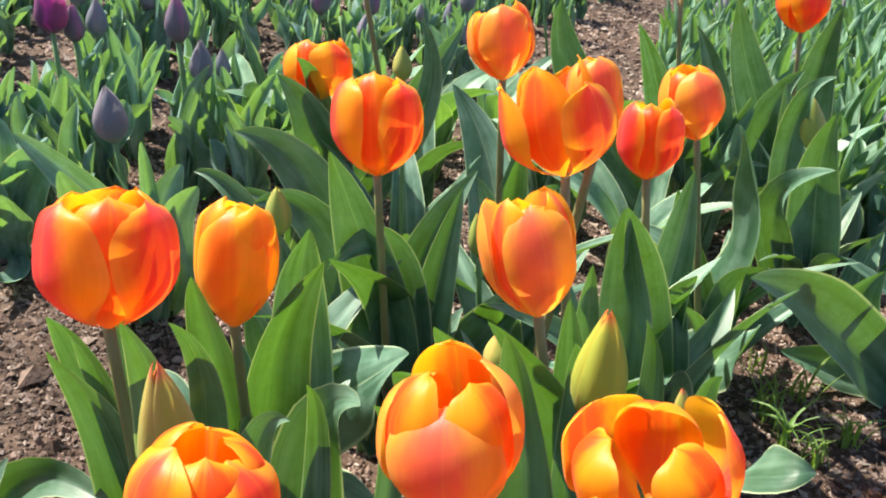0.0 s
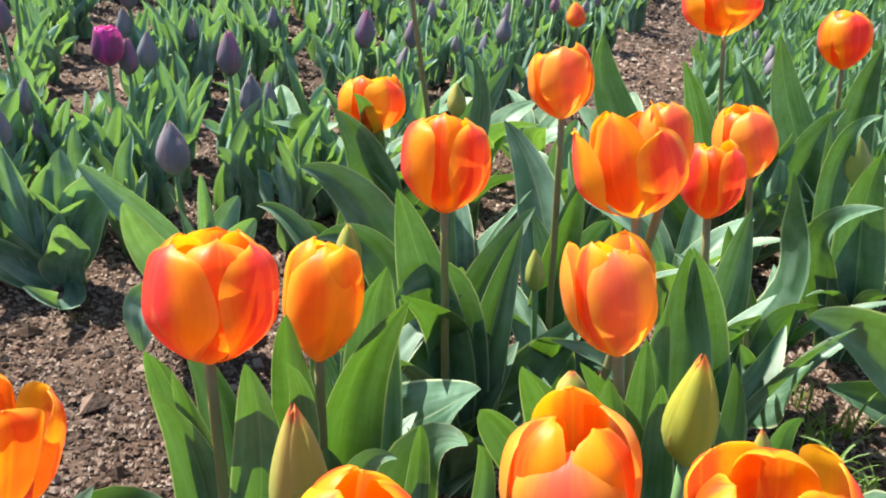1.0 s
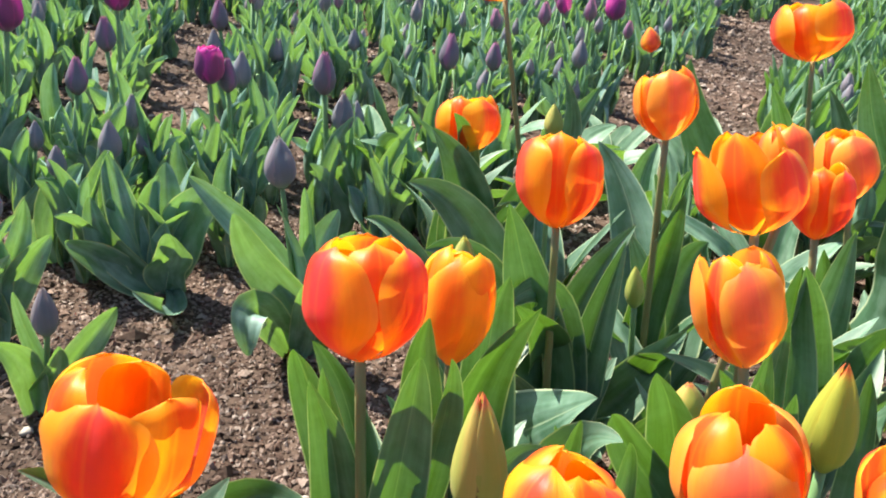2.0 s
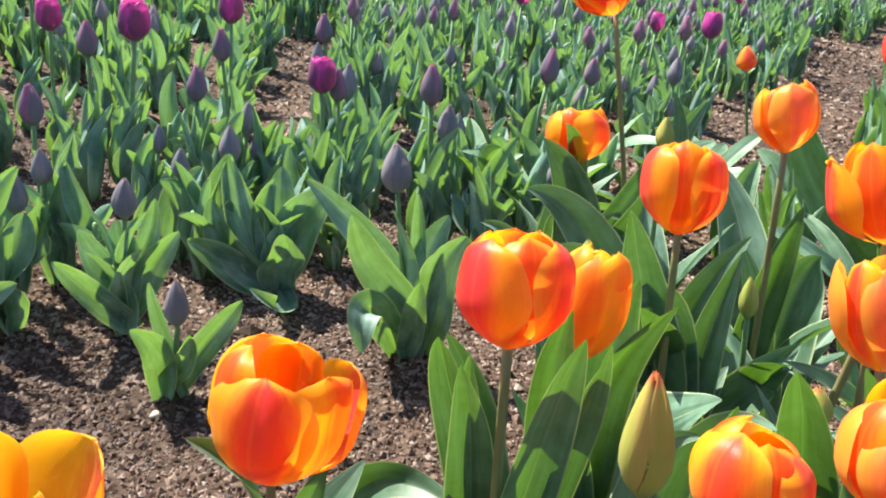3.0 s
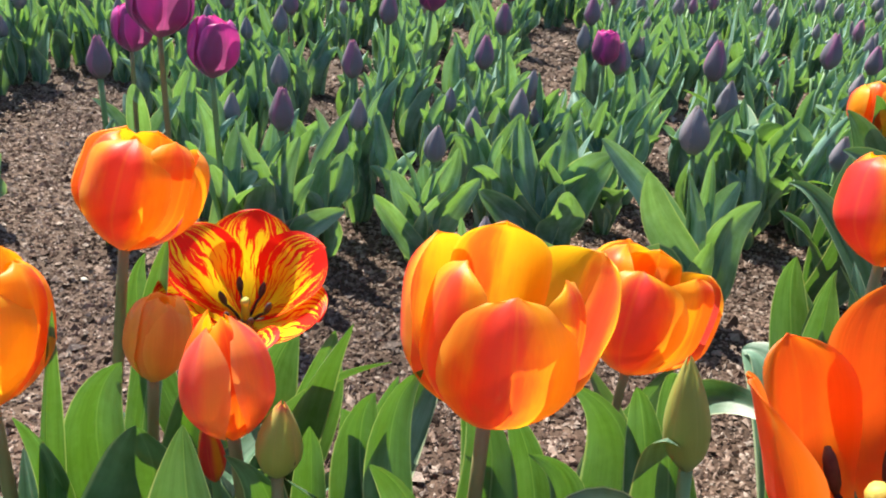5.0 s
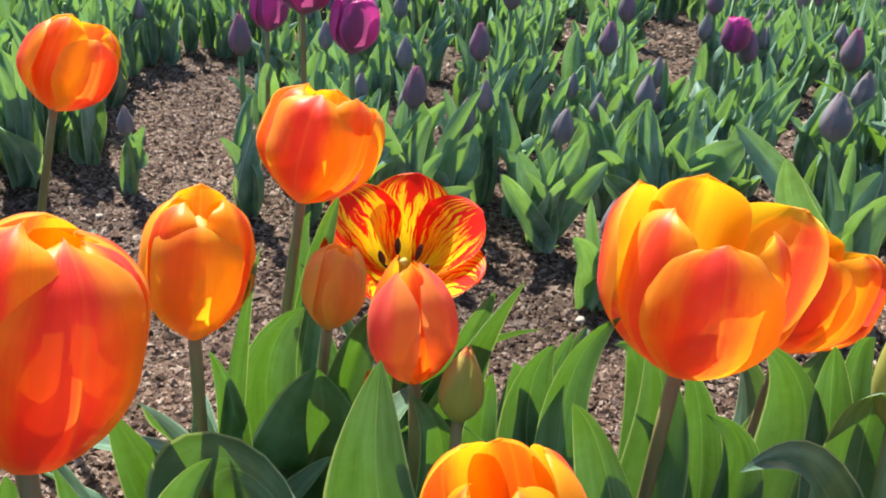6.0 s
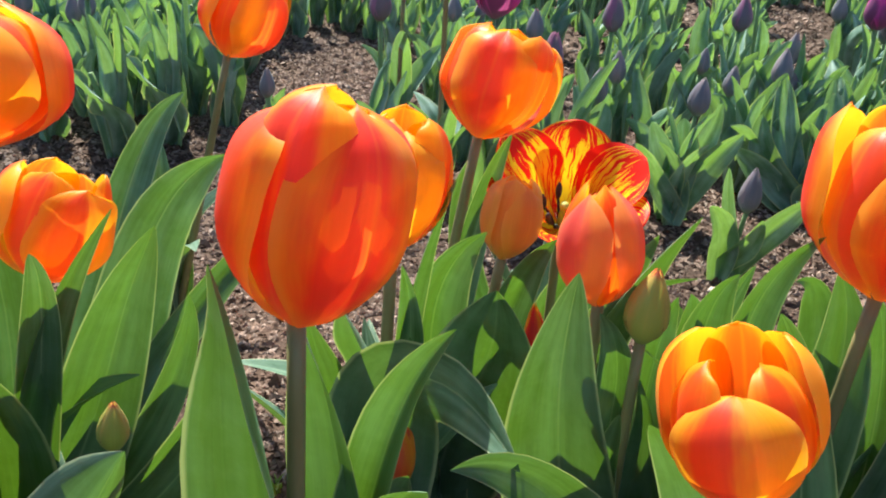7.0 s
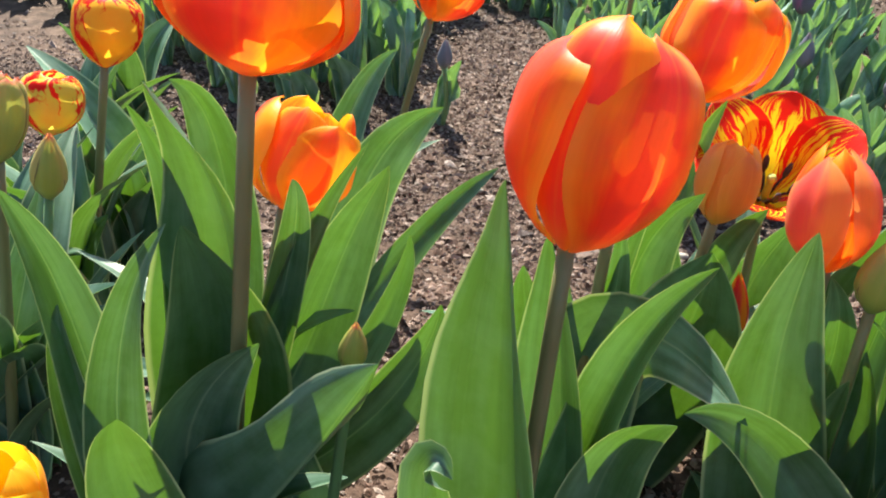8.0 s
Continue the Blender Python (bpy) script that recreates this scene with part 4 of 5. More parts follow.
leaf(plant_r, (-0.231, 0.236, 0.000), (-0.299, 0.242, 0.204), (-0.285, 0.227, 0.246), 0.027, (301, 12), 0.33, 0, 73)
leaf(plant_r, (-0.241, 0.256, 0.000), (-0.184, 0.270, 0.235), (-0.207, 0.238, 0.273), 0.031, (258, 12), 0.33, 0, 74)
leaf(plant_r, (-0.247, 0.234, 0.000), (-0.244, 0.260, 0.211), (-0.249, 0.235, 0.260), 0.027, (283, 12), 0.33, 0, 75)
leaf(plant_r, (-0.228, 0.246, 0.000), (-0.223, 0.270, 0.204), (-0.234, 0.244, 0.250), 0.020, (279, 12), 0.33, 0, 76)
leaf(plant_r, (-0.250, 0.250, 0.000), (-0.262, 0.291, 0.217), (-0.270, 0.262, 0.235), 0.018, (285, 12), 0.33, 0, 77)
leaf(plant_r, (-0.237, 0.232, 0.000), (-0.206, 0.269, 0.200), (-0.221, 0.245, 0.229), 0.019, (277, 12), 0.33, 0, 78)
leaf(plant_bud9, (-0.118, 0.235, 0.000), (-0.171, 0.285, 0.250), (-0.170, 0.259, 0.279), 0.013, (271, 12), 0.33, 0, 79)
leaf(plant_bud9, (-0.134, 0.220, 0.000), (-0.162, 0.232, 0.256), (-0.163, 0.189, 0.295), 0.026, (270, 12), 0.33, 0, 80)
leaf(plant_bud9, (-0.112, 0.220, 0.000), (-0.178, 0.264, 0.240), (-0.182, 0.236, 0.282), 0.019, (279, 12), 0.33, 0, 81)
leaf(plant_s, (-0.112, 0.152, 0.000), (-0.173, 0.206, 0.250), (-0.194, 0.160, 0.268), 0.021, (272, 40), 0.33, 0, 82)
tuft(plant_q, 2, 164, reach=(0.04, 0.11))
tuft(plant_r, 3, 165, reach=(0.04, 0.11))
tuft(plant_bud9, 3, 166, reach=(0.04, 0.11))
tuft(plant_t, 4, 167, reach=(0.04, 0.11))
tuft(plant_s, 3, 168, reach=(0.04, 0.11))

# leaves of the last clump
leaf(plant_v, (-0.447, 0.242, 0.000), (-0.408, 0.220, 0.143), (-0.385, 0.192, 0.211), 0.067, (302, 12), 0.12, 0, 83)
leaf(plant_w, (-0.330, 0.215, 0.000), (-0.328, 0.166, 0.195), (-0.326, 0.156, 0.257), 0.040, (296, 12), 0.20, 0, 84)
leaf(plant_x, (-0.318, 0.199, 0.000), (-0.325, 0.202, 0.193), (-0.323, 0.175, 0.232), 0.019, (292, 12), 0.33, 0, 85)
leaf(plant_v, (-0.436, 0.243, 0.000), (-0.433, 0.217, 0.188), (-0.400, 0.201, 0.234), 0.031, (315, 12), 0.33, 0, 86)
leaf(plant_v, (-0.442, 0.265, 0.000), (-0.419, 0.277, 0.171), (-0.395, 0.264, 0.211), 0.022, (300, 12), 0.33, 0, 87)
leaf(plant_x, (-0.315, 0.188, 0.000), (-0.332, 0.377, 0.141), (-0.333, 0.409, 0.155), 0.022, (307, 12), 0.33, 0, 88)
leaf(plant_x, (-0.294, 0.196, 0.000), (-0.325, 0.292, 0.160), (-0.331, 0.293, 0.184), 0.021, (289, 12), 0.33, 0, 89)
leaf(plant_t, (-0.433, 0.339, 0.000), (-0.378, 0.339, 0.174), (-0.358, 0.315, 0.210), 0.014, (293, 12), 0.33, 0, 90)
leaf(plant_x, (-0.305, 0.184, 0.000), (-0.300, 0.256, 0.199), (-0.285, 0.248, 0.243), 0.016, (291, 12), 0.33, 0, 91)
leaf(plant_x, (-0.299, 0.206, 0.000), (-0.308, 0.256, 0.188), (-0.308, 0.239, 0.222), 0.022, (292, 12), 0.33, 0, 92)
leaf(plant_x, (-0.318, 0.195, 0.000), (-0.310, 0.224, 0.195), (-0.301, 0.202, 0.238), 0.017, (294, 12), 0.33, 0, 93)
leaf(plant_low, (-0.181, 0.162, 0.000), (-0.311, 0.120, 0.180), (-0.323, 0.075, 0.210), 0.027, (290, 30), 0.35, 0, 94)
leaf(plant_low, (-0.194, 0.180, 0.000), (-0.259, 0.142, 0.202), (-0.267, 0.102, 0.245), 0.031, (281, 12), 0.33, 0, 95)
leaf(plant_low, (-0.197, 0.158, 0.000), (-0.241, 0.188, 0.227), (-0.250, 0.158, 0.270), 0.024, (280, 12), 0.33, 0, 96)
leaf(plant_u, (-0.473, 0.259, 0.000), (-0.458, 0.288, 0.214), (-0.439, 0.276, 0.257), 0.015, (303, 12), 0.33, 0, 97)
leaf(plant_x, (-0.317, 0.201, 0.000), (-0.304, 0.182, 0.155), (-0.298, 0.156, 0.203), 0.020, (258, 12), 0.33, 0, 98)
leaf(plant_x, (-0.301, 0.185, 0.000), (-0.299, 0.206, 0.157), (-0.305, 0.189, 0.200), 0.024, (246, 12), 0.33, 0, 99)
leaf(plant_br1, (-0.413, 0.158, 0.000), (-0.382, 0.136, 0.112), (-0.370, 0.114, 0.155), 0.035, (273, 12), 0.40, 0, 100)
leaf(plant_u, (-0.495, 0.249, 0.000), (-0.444, 0.180, 0.140), (-0.417, 0.117, 0.219), 0.041, (272, 12), 0.35, 0, 101)
leaf(plant_z, (-0.425, 0.172, 0.000), (-0.414, 0.171, 0.232), (-0.380, 0.150, 0.290), 0.011, (349, 12), 0.33, 0, 102)
leaf(plant_z, (-0.444, 0.185, 0.000), (-0.427, 0.179, 0.180), (-0.413, 0.153, 0.228), 0.015, (310, 12), 0.33, 0, 103)
leaf(plant_z, (-0.425, 0.150, 0.000), (-0.400, 0.148, 0.168), (-0.312, 0.106, 0.196), 0.052, (300, 15), 0.14, 0, 108, 0.2)
leaf(plant_z, (-0.428, 0.182, 0.000), (-0.453, 0.146, 0.156), (-0.443, 0.123, 0.200), 0.025, (314, 12), 0.33, 0, 105)
leaf(plant_y, (-0.375, 0.042, 0.000), (-0.344, 0.075, 0.221), (-0.315, 0.059, 0.278), 0.022, (276, 12), 0.40, 0, 106)
leaf(plant_y, (-0.354, 0.032, 0.000), (-0.360, 0.027, 0.211), (-0.349, -0.003, 0.309), 0.060, (273, 12), 0.34, 45, 107, 0.16)
leaf(plant_y, (-0.363, 0.053, 0.000), (-0.371, 0.066, 0.216), (-0.363, 0.037, 0.276), 0.031, (269, 12), 0.35, 0, 108)
leaf(plant_y, (-0.371, 0.032, 0.000), (-0.343, -0.029, 0.229), (-0.335, -0.027, 0.229), 0.014, (316, 60), 0.33, 0, 109)
leaf(plant_y, (-0.351, 0.042, 0.000), (-0.332, 0.059, 0.193), (-0.308, 0.042, 0.231), 0.026, (303, 12), 0.33, 0, 110)
leaf(plant_tall, (-0.502, -0.010, 0.000), (-0.498, -0.011, 0.252), (-0.471, -0.045, 0.309), 0.042, (283, 12), 0.40, 0, 111)
leaf(plant_tall, (-0.490, -0.029, 0.000), (-0.518, -0.016, 0.245), (-0.498, -0.040, 0.293), 0.016, (310, 12), 0.33, 0, 112)
leaf(plant_tall, (-0.486, -0.007, 0.000), (-0.497, -0.016, 0.197), (-0.476, -0.033, 0.252), 0.050, (334, 12), 0.33, 0, 113)
leaf(plant_shy, (-0.589, 0.032, 0.000), (-0.612, 0.054, 0.235), (-0.601, 0.027, 0.263), 0.025, (332, 12), 0.33, 0, 114)
leaf(plant_shy, (-0.567, 0.030, 0.000), (-0.483, 0.025, 0.224), (-0.457, 0.038, 0.276), 0.014, (356, 12), 0.40, 0, 115)
leaf(plant_shy, (-0.582, 0.046, 0.000), (-0.478, 0.016, 0.238), (-0.473, 0.013, 0.260), 0.014, (326, 12), 0.33, 0, 116)
leaf(plant_shy, (-0.582, 0.024, 0.000), (-0.524, 0.085, 0.187), (-0.494, 0.080, 0.243), 0.033, (322, 12), 0.33, 0, 117)
leaf(plant_shy, (-0.567, 0.040, 0.000), (-0.570, 0.146, 0.207), (-0.548, 0.164, 0.240), 0.034, (335, 12), 0.33, 0, 118)
leaf(plant_shy, (-0.589, 0.038, 0.000), (-0.640, 0.180, 0.217), (-0.637, 0.204, 0.246), 0.021, (323, 12), 0.33, 0, 119)
leaf(plant_shy, (-0.571, 0.025, 0.000), (-0.509, 0.104, 0.161), (-0.494, 0.095, 0.203), 0.015, (319, 12), 0.33, 0, 120)
leaf(plant_shy, (-0.575, 0.047, 0.000), (-0.474, 0.090, 0.140), (-0.450, 0.077, 0.191), 0.030, (317, 12), 0.33, 20, 121)
leaf(plant_shy, (-0.587, 0.028, 0.000), (-0.548, 0.171, 0.171), (-0.541, 0.207, 0.196), 0.017, (315, 25), 0.33, 0, 122)
leaf(plant_tall, (-0.480, -0.018, 0.000), (-0.482, -0.027, 0.160), (-0.453, -0.016, 0.206), 0.040, (334, 25), 0.30, 0, 123)
leaf(plant_tall, (-0.486, -0.024, 0.000), (-0.448, -0.022, 0.130), (-0.401, 0.000, 0.219), 0.072, (140, 48), 0.62, 0, 124, 0.3)
leaf(plant_lp, (-0.430, -0.057, 0.000), (-0.421, -0.082, 0.206), (-0.383, -0.099, 0.255), 0.026, (341, 12), 0.33, 0, 125)
leaf(plant_lp, (-0.422, -0.036, 0.000), (-0.488, -0.058, 0.207), (-0.469, -0.042, 0.258), 0.020, (340, 12), 0.33, 50, 126)
leaf(plant_lp, (-0.442, -0.046, 0.000), (-0.520, -0.068, 0.215), (-0.511, -0.083, 0.266), 0.022, (344, 12), 0.33, -20, 127)
leaf(plant_lp, (-0.421, -0.053, 0.000), (-0.516, -0.068, 0.174), (-0.514, -0.068, 0.212), 0.015, (343, 12), 0.33, 0, 128)
tuft(plant_u, 4, 216, reach=(0.04, 0.12), rise=(0.06, 0.15))
tuft(plant_v, 4, 217, reach=(0.04, 0.12), rise=(0.06, 0.15))
tuft(plant_w, 4, 218, reach=(0.04, 0.12), rise=(0.06, 0.15))
tuft(plant_x, 3, 219, reach=(0.04, 0.12), rise=(0.06, 0.15))
tuft(plant_y, 3, 220, reach=(0.04, 0.12), rise=(0.06, 0.15))
tuft(plant_z, 4, 221, reach=(0.04, 0.12), rise=(0.06, 0.15))
tuft(plant_low, 4, 222, reach=(0.04, 0.12), rise=(0.06, 0.15))
tuft(plant_far, 4, 223, reach=(0.04, 0.12), rise=(0.06, 0.15))
tuft(plant_tall, 4, 224, reach=(0.04, 0.12), rise=(0.06, 0.15))
tuft(plant_shy, 5, 225, reach=(0.04, 0.12), rise=(0.06, 0.15))
tuft(plant_e1, 7, 226, reach=(0.04, 0.12), rise=(0.11, 0.2), width=(0.028, 0.045))
tuft(plant_e2, 7, 227, reach=(0.04, 0.12), rise=(0.11, 0.2), width=(0.028, 0.045))
tuft(plant_e3, 7, 228, reach=(0.04, 0.12), rise=(0.11, 0.2), width=(0.028, 0.045))
tuft(plant_e4, 7, 229, reach=(0.04, 0.12), rise=(0.11, 0.2), width=(0.028, 0.045))
tuft(plant_lp, 2, 230, reach=(0.04, 0.12), rise=(0.06, 0.15))
tuft(plant_bud8, 3, 231, reach=(0.04, 0.12), rise=(0.06, 0.15))
tuft(plant_red1, 3, 232, reach=(0.04, 0.12), rise=(0.06, 0.15))
tuft(plant_br1, 4, 233, reach=(0.04, 0.12), rise=(0.06, 0.15))

# leafy tulips behind the flamed buds
for k, (x, y) in enumerate(((-0.76, 0.02), (-0.83, 0.10), (-0.90, 0.03), (-0.96, 0.12), (-1.05, 0.20), (-1.02, 0.0))):
    plant_leafy = sprout("leafy tulip with upright green leaves and no flower", (x, y))
    tuft(plant_leafy, 6, 330 + k, reach=(0.03, 0.1), rise=(0.12, 0.2), width=(0.028, 0.045))

# the nearest purple tulips
plant_low = bud("small purple tulip with a closed bud and spreading leaves", (-0.434, 0.718), (-0.428, 0.719, 0.079), 0.0239, 0.0480, -44, mat=DUSK, group="purple tulips", lean=(-0.01, -0.00), seed=233)
leaf(plant_low, (-0.436, 0.730, 0.000), (-0.407, 0.740, 0.056), (-0.374, 0.744, 0.104), 0.031, (294, 12), 0.35, 0, 129, mat=FIELD_LEAF)
leaf(plant_low, (-0.440, 0.708, 0.000), (-0.442, 0.702, 0.058), (-0.451, 0.675, 0.091), 0.032, (297, 12), 0.35, 0, 130, mat=FIELD_LEAF)
leaf(plant_low, (-0.422, 0.721, 0.000), (-0.446, 0.722, 0.069), (-0.454, 0.715, 0.120), 0.016, (297, 12), 0.33, 0, 131, mat=FIELD_LEAF)
leaf(plant_low, (-0.444, 0.724, 0.000), (-0.423, 0.711, 0.042), (-0.404, 0.696, 0.085), 0.025, (296, 12), 0.33, 0, 132, mat=FIELD_LEAF)
plant_pbud = bud("tall purple tulip with a closed slate-purple bud", (-0.237, 0.886), (-0.265, 0.880, 0.188), 0.0330, 0.0534, -38, mat=DUSK, group="purple tulips", lean=(-0.10, -0.02), seed=238)
leaf(plant_pbud, (-0.233, 0.875, 0.000), (-0.264, 0.864, 0.095), (-0.299, 0.835, 0.172), 0.047, (282, 12), 0.33, 30, 133, mat=FIELD_LEAF)
leaf(plant_pbud, (-0.232, 0.897, 0.000), (-0.214, 0.887, 0.079), (-0.186, 0.872, 0.156), 0.048, (278, 12), 0.33, -20, 134, mat=FIELD_LEAF)
leaf(plant_pbud, (-0.248, 0.882, 0.000), (-0.269, 0.791, 0.083), (-0.262, 0.776, 0.054), 0.035, (283, 30), 0.33, 0, 135, mat=FIELD_LEAF)
leaf(plant_pbud, (-0.225, 0.883, 0.000), (-0.244, 0.904, 0.120), (-0.246, 0.895, 0.185), 0.020, (280, 12), 0.33, 0, 136, mat=FIELD_LEAF)
leaf(plant_pbud, (-0.243, 0.897, 0.000), (-0.313, 0.897, 0.142), (-0.368, 0.895, 0.179), 0.034, (284, 12), 0.33, 0, 137, mat=FIELD_LEAF)
leaf(plant_pbud, (-0.240, 0.875, 0.000), (-0.229, 0.852, 0.057), (-0.221, 0.828, 0.116), 0.030, (280, 12), 0.33, 0, 138, mat=FIELD_LEAF)
plant_pb3 = bud("purple tulip with a closed slate-purple bud", (-0.542, 0.815), (-0.537, 0.816, 0.133), 0.0264, 0.0445, -51, mat=DUSK, group="purple tulips", lean=(0.05, 0.01), seed=245)
leaf(plant_pb3, (-0.532, 0.822, 0.000), (-0.550, 0.780, 0.051), (-0.569, 0.737, 0.109), 0.032, (301, 30), 0.33, 0, 139, mat=FIELD_LEAF)
leaf(plant_pb3, (-0.554, 0.817, 0.000), (-0.519, 0.828, 0.065), (-0.483, 0.830, 0.122), 0.038, (298, 12), 0.33, 0, 140, mat=FIELD_LEAF)
leaf(plant_pb3, (-0.535, 0.806, 0.000), (-0.554, 0.810, 0.065), (-0.580, 0.799, 0.117), 0.037, (301, 12), 0.33, 0, 141, mat=FIELD_LEAF)
leaf(plant_pb3, (-0.542, 0.827, 0.000), (-0.538, 0.843, 0.076), (-0.523, 0.855, 0.143), 0.029, (299, 12), 0.33, 0, 142, mat=FIELD_LEAF)
plant_nl = sprout("leafy purple tulip with broad blue-green leaves and no open flower", (-0.679, 0.684))
leaf(plant_nl, (-0.687, 0.676, 0.000), (-0.637, 0.702, 0.060), (-0.585, 0.707, 0.096), 0.035, (309, 35), 0.33, 0, 143, mat=FIELD_LEAF)
leaf(plant_nl, (-0.667, 0.685, 0.000), (-0.666, 0.700, 0.080), (-0.652, 0.717, 0.162), 0.034, (310, 12), 0.33, 0, 144, mat=FIELD_LEAF)
leaf(plant_nl, (-0.688, 0.692, 0.000), (-0.685, 0.685, 0.063), (-0.686, 0.677, 0.139), 0.034, (312, 12), 0.33, 0, 145, mat=FIELD_LEAF)
leaf(plant_nl, (-0.677, 0.672, 0.000), (-0.690, 0.715, 0.094), (-0.699, 0.736, 0.165), 0.029, (311, 12), 0.33, 0, 146, mat=FIELD_LEAF)
leaf(plant_nl, (-0.672, 0.694, 0.000), (-0.661, 0.717, 0.067), (-0.641, 0.732, 0.117), 0.026, (310, 12), 0.33, 0, 147, mat=FIELD_LEAF)
plant_nm = sprout("leafy purple tulip with broad curling blue-green leaves", (-0.430, 0.979))
leaf(plant_nm, (-0.441, 0.976, 0.000), (-0.407, 0.985, 0.082), (-0.370, 0.977, 0.137), 0.060, (288, 30), 0.15, 0, 148, mat=FIELD_LEAF)
leaf(plant_nm, (-0.419, 0.973, 0.000), (-0.415, 0.950, 0.049), (-0.405, 0.927, 0.096), 0.050, (289, 12), 0.15, 0, 149, mat=FIELD_LEAF)
leaf(plant_nm, (-0.433, 0.990, 0.000), (-0.396, 0.874, 0.028), (-0.419, 0.866, 0.052), 0.022, (290, 60), 0.33, 0, 150, mat=FIELD_LEAF)
leaf(plant_nm, (-0.435, 0.968, 0.000), (-0.472, 0.971, 0.078), (-0.495, 0.974, 0.161), 0.042, (292, 12), 0.33, 0, 151, mat=FIELD_LEAF)
leaf(plant_nm, (-0.419, 0.983, 0.000), (-0.489, 0.935, 0.043), (-0.510, 0.900, 0.081), 0.041, (294, 25), 0.33, 0, 152, mat=FIELD_LEAF)
leaf(plant_nm, (-0.441, 0.983, 0.000), (-0.450, 0.982, 0.064), (-0.441, 0.988, 0.138), 0.035, (291, 12), 0.33, 0, 153, mat=FIELD_LEAF)
leaf(plant_nm, (-0.424, 0.968, 0.000), (-0.481, 0.949, 0.054), (-0.502, 0.944, 0.118), 0.042, (293, 12), 0.33, 0, 154, mat=FIELD_LEAF)

tuft(plant_pbud, 2, 311, reach=(0.02, 0.05), rise=(0.12, 0.18), width=(0.03, 0.042), mat=FIELD_LEAF)
tuft(plant_pb3, 5, 312, reach=(0.015, 0.05), rise=(0.1, 0.165), width=(0.03, 0.045), mat=FIELD_LEAF)
tuft(plant_nl, 5, 313, reach=(0.015, 0.05), rise=(0.12, 0.18), width=(0.03, 0.045), mat=FIELD_LEAF)
tuft(plant_nm, 5, 314, reach=(0.015, 0.05), rise=(0.1, 0.17), width=(0.03, 0.045), mat=FIELD_LEAF)

# tall purple tulips in full flower
plant_v1 = tulip("tall purple tulip with a large full magenta flower", (-0.790, 0.680), (-0.760, 0.628, 0.262), 0.0660, 0.0680, -40, outer=VIOLET, inner=VIOLET, top=0.75, half=52, loose=1, lean=(0.02, 0.1), seed=301, group="purple tulips")
plant_v2 = tulip("purple tulip with a smaller magenta flower beside a large one", (-0.960, 0.800), (-0.946, 0.782, 0.192), 0.0520, 0.0580, -20, outer=VIOLET, inner=VIOLET, top=0.6, half=54, loose=0.5, lean=(0.02, 0.1), seed=302, group="purple tulips")
plant_v3 = tulip("purple tulip with a full cup of magenta petals", (-0.700, 0.660), (-0.703, 0.637, 0.230), 0.0520, 0.0600, -35, outer=VIOLET, inner=VIOLET, top=0.7, half=54, loose=0.5, lean=(0.02, 0.12), seed=303, stem_mat=STEM_GREEN, group="purple tulips")
tuft(plant_v1, 5, 304, reach=(0.03, 0.07), rise=(0.1, 0.17), mat=FIELD_LEAF)
tuft(plant_v2, 4, 305, reach=(0.03, 0.07), rise=(0.1, 0.16), mat=FIELD_LEAF)
tuft(plant_v3, 6, 306, reach=(0.02, 0.06), rise=(0.12, 0.19), mat=FIELD_LEAF)

# leafy tulips behind the first clump
plant_w0 = sprout("leafy tulip with upright blue-green leaves and no flower", (0.021, 1.335))
tuft(plant_w0, 7, 268, reach=(0.05, 0.15), rise=(0.07, 0.17), width=(0.03, 0.055), mat=GREEN_LEAF)
plant_w1 = sprout("leafy tulip with upright blue-green leaves and no flower", (0.140, 1.327))
tuft(plant_w1, 7, 270, reach=(0.05, 0.15), rise=(0.07, 0.17), width=(0.03, 0.055), mat=GREEN_LEAF)
plant_w2 = sprout("leafy tulip with upright blue-green leaves and no flower", (-0.133, 1.246))
tuft(plant_w2, 7, 272, reach=(0.05, 0.15), rise=(0.07, 0.17), width=(0.03, 0.055), mat=GREEN_LEAF)
plant_w3 = sprout("leafy tulip with upright blue-green leaves and no flower", (-0.236, 1.278))
tuft(plant_w3, 7, 274, reach=(0.05, 0.15), rise=(0.07, 0.17), width=(0.03, 0.055), mat=GREEN_LEAF)
plant_w4 = sprout("leafy tulip with upright blue-green leaves and no flower", (0.396, 1.222))
tuft(plant_w4, 7, 276, reach=(0.05, 0.15), rise=(0.07, 0.17), width=(0.03, 0.055), mat=GREEN_LEAF)
plant_w5 = sprout("leafy tulip with upright blue-green leaves and no flower", (0.495, 1.266))
tuft(plant_w5, 7, 278, reach=(0.05, 0.15), rise=(0.07, 0.17), width=(0.03, 0.055), mat=GREEN_LEAF)
plant_w6 = sprout("leafy tulip with upright blue-green leaves and no flower", (0.595, 1.274))
tuft(plant_w6, 7, 280, reach=(0.05, 0.15), rise=(0.07, 0.17), width=(0.03, 0.055), mat=GREEN_LEAF)
plant_w7 = sprout("leafy tulip with upright blue-green leaves and no flower", (0.732, 1.529))
tuft(plant_w7, 7, 282, reach=(0.05, 0.15), rise=(0.07, 0.17), width=(0.03, 0.055), mat=GREEN_LEAF)
plant_w8 = sprout("leafy tulip with upright blue-green leaves and no flower", (0.631, 1.576))
tuft(plant_w8, 7, 284, reach=(0.05, 0.15), rise=(0.07, 0.17), width=(0.03, 0.055), mat=GREEN_LEAF)
plant_w9 = sprout("leafy tulip with upright blue-green leaves and no flower", (0.502, 1.459))
tuft(plant_w9, 7, 286, reach=(0.05, 0.15), rise=(0.07, 0.17), width=(0.03, 0.055), mat=GREEN_LEAF)
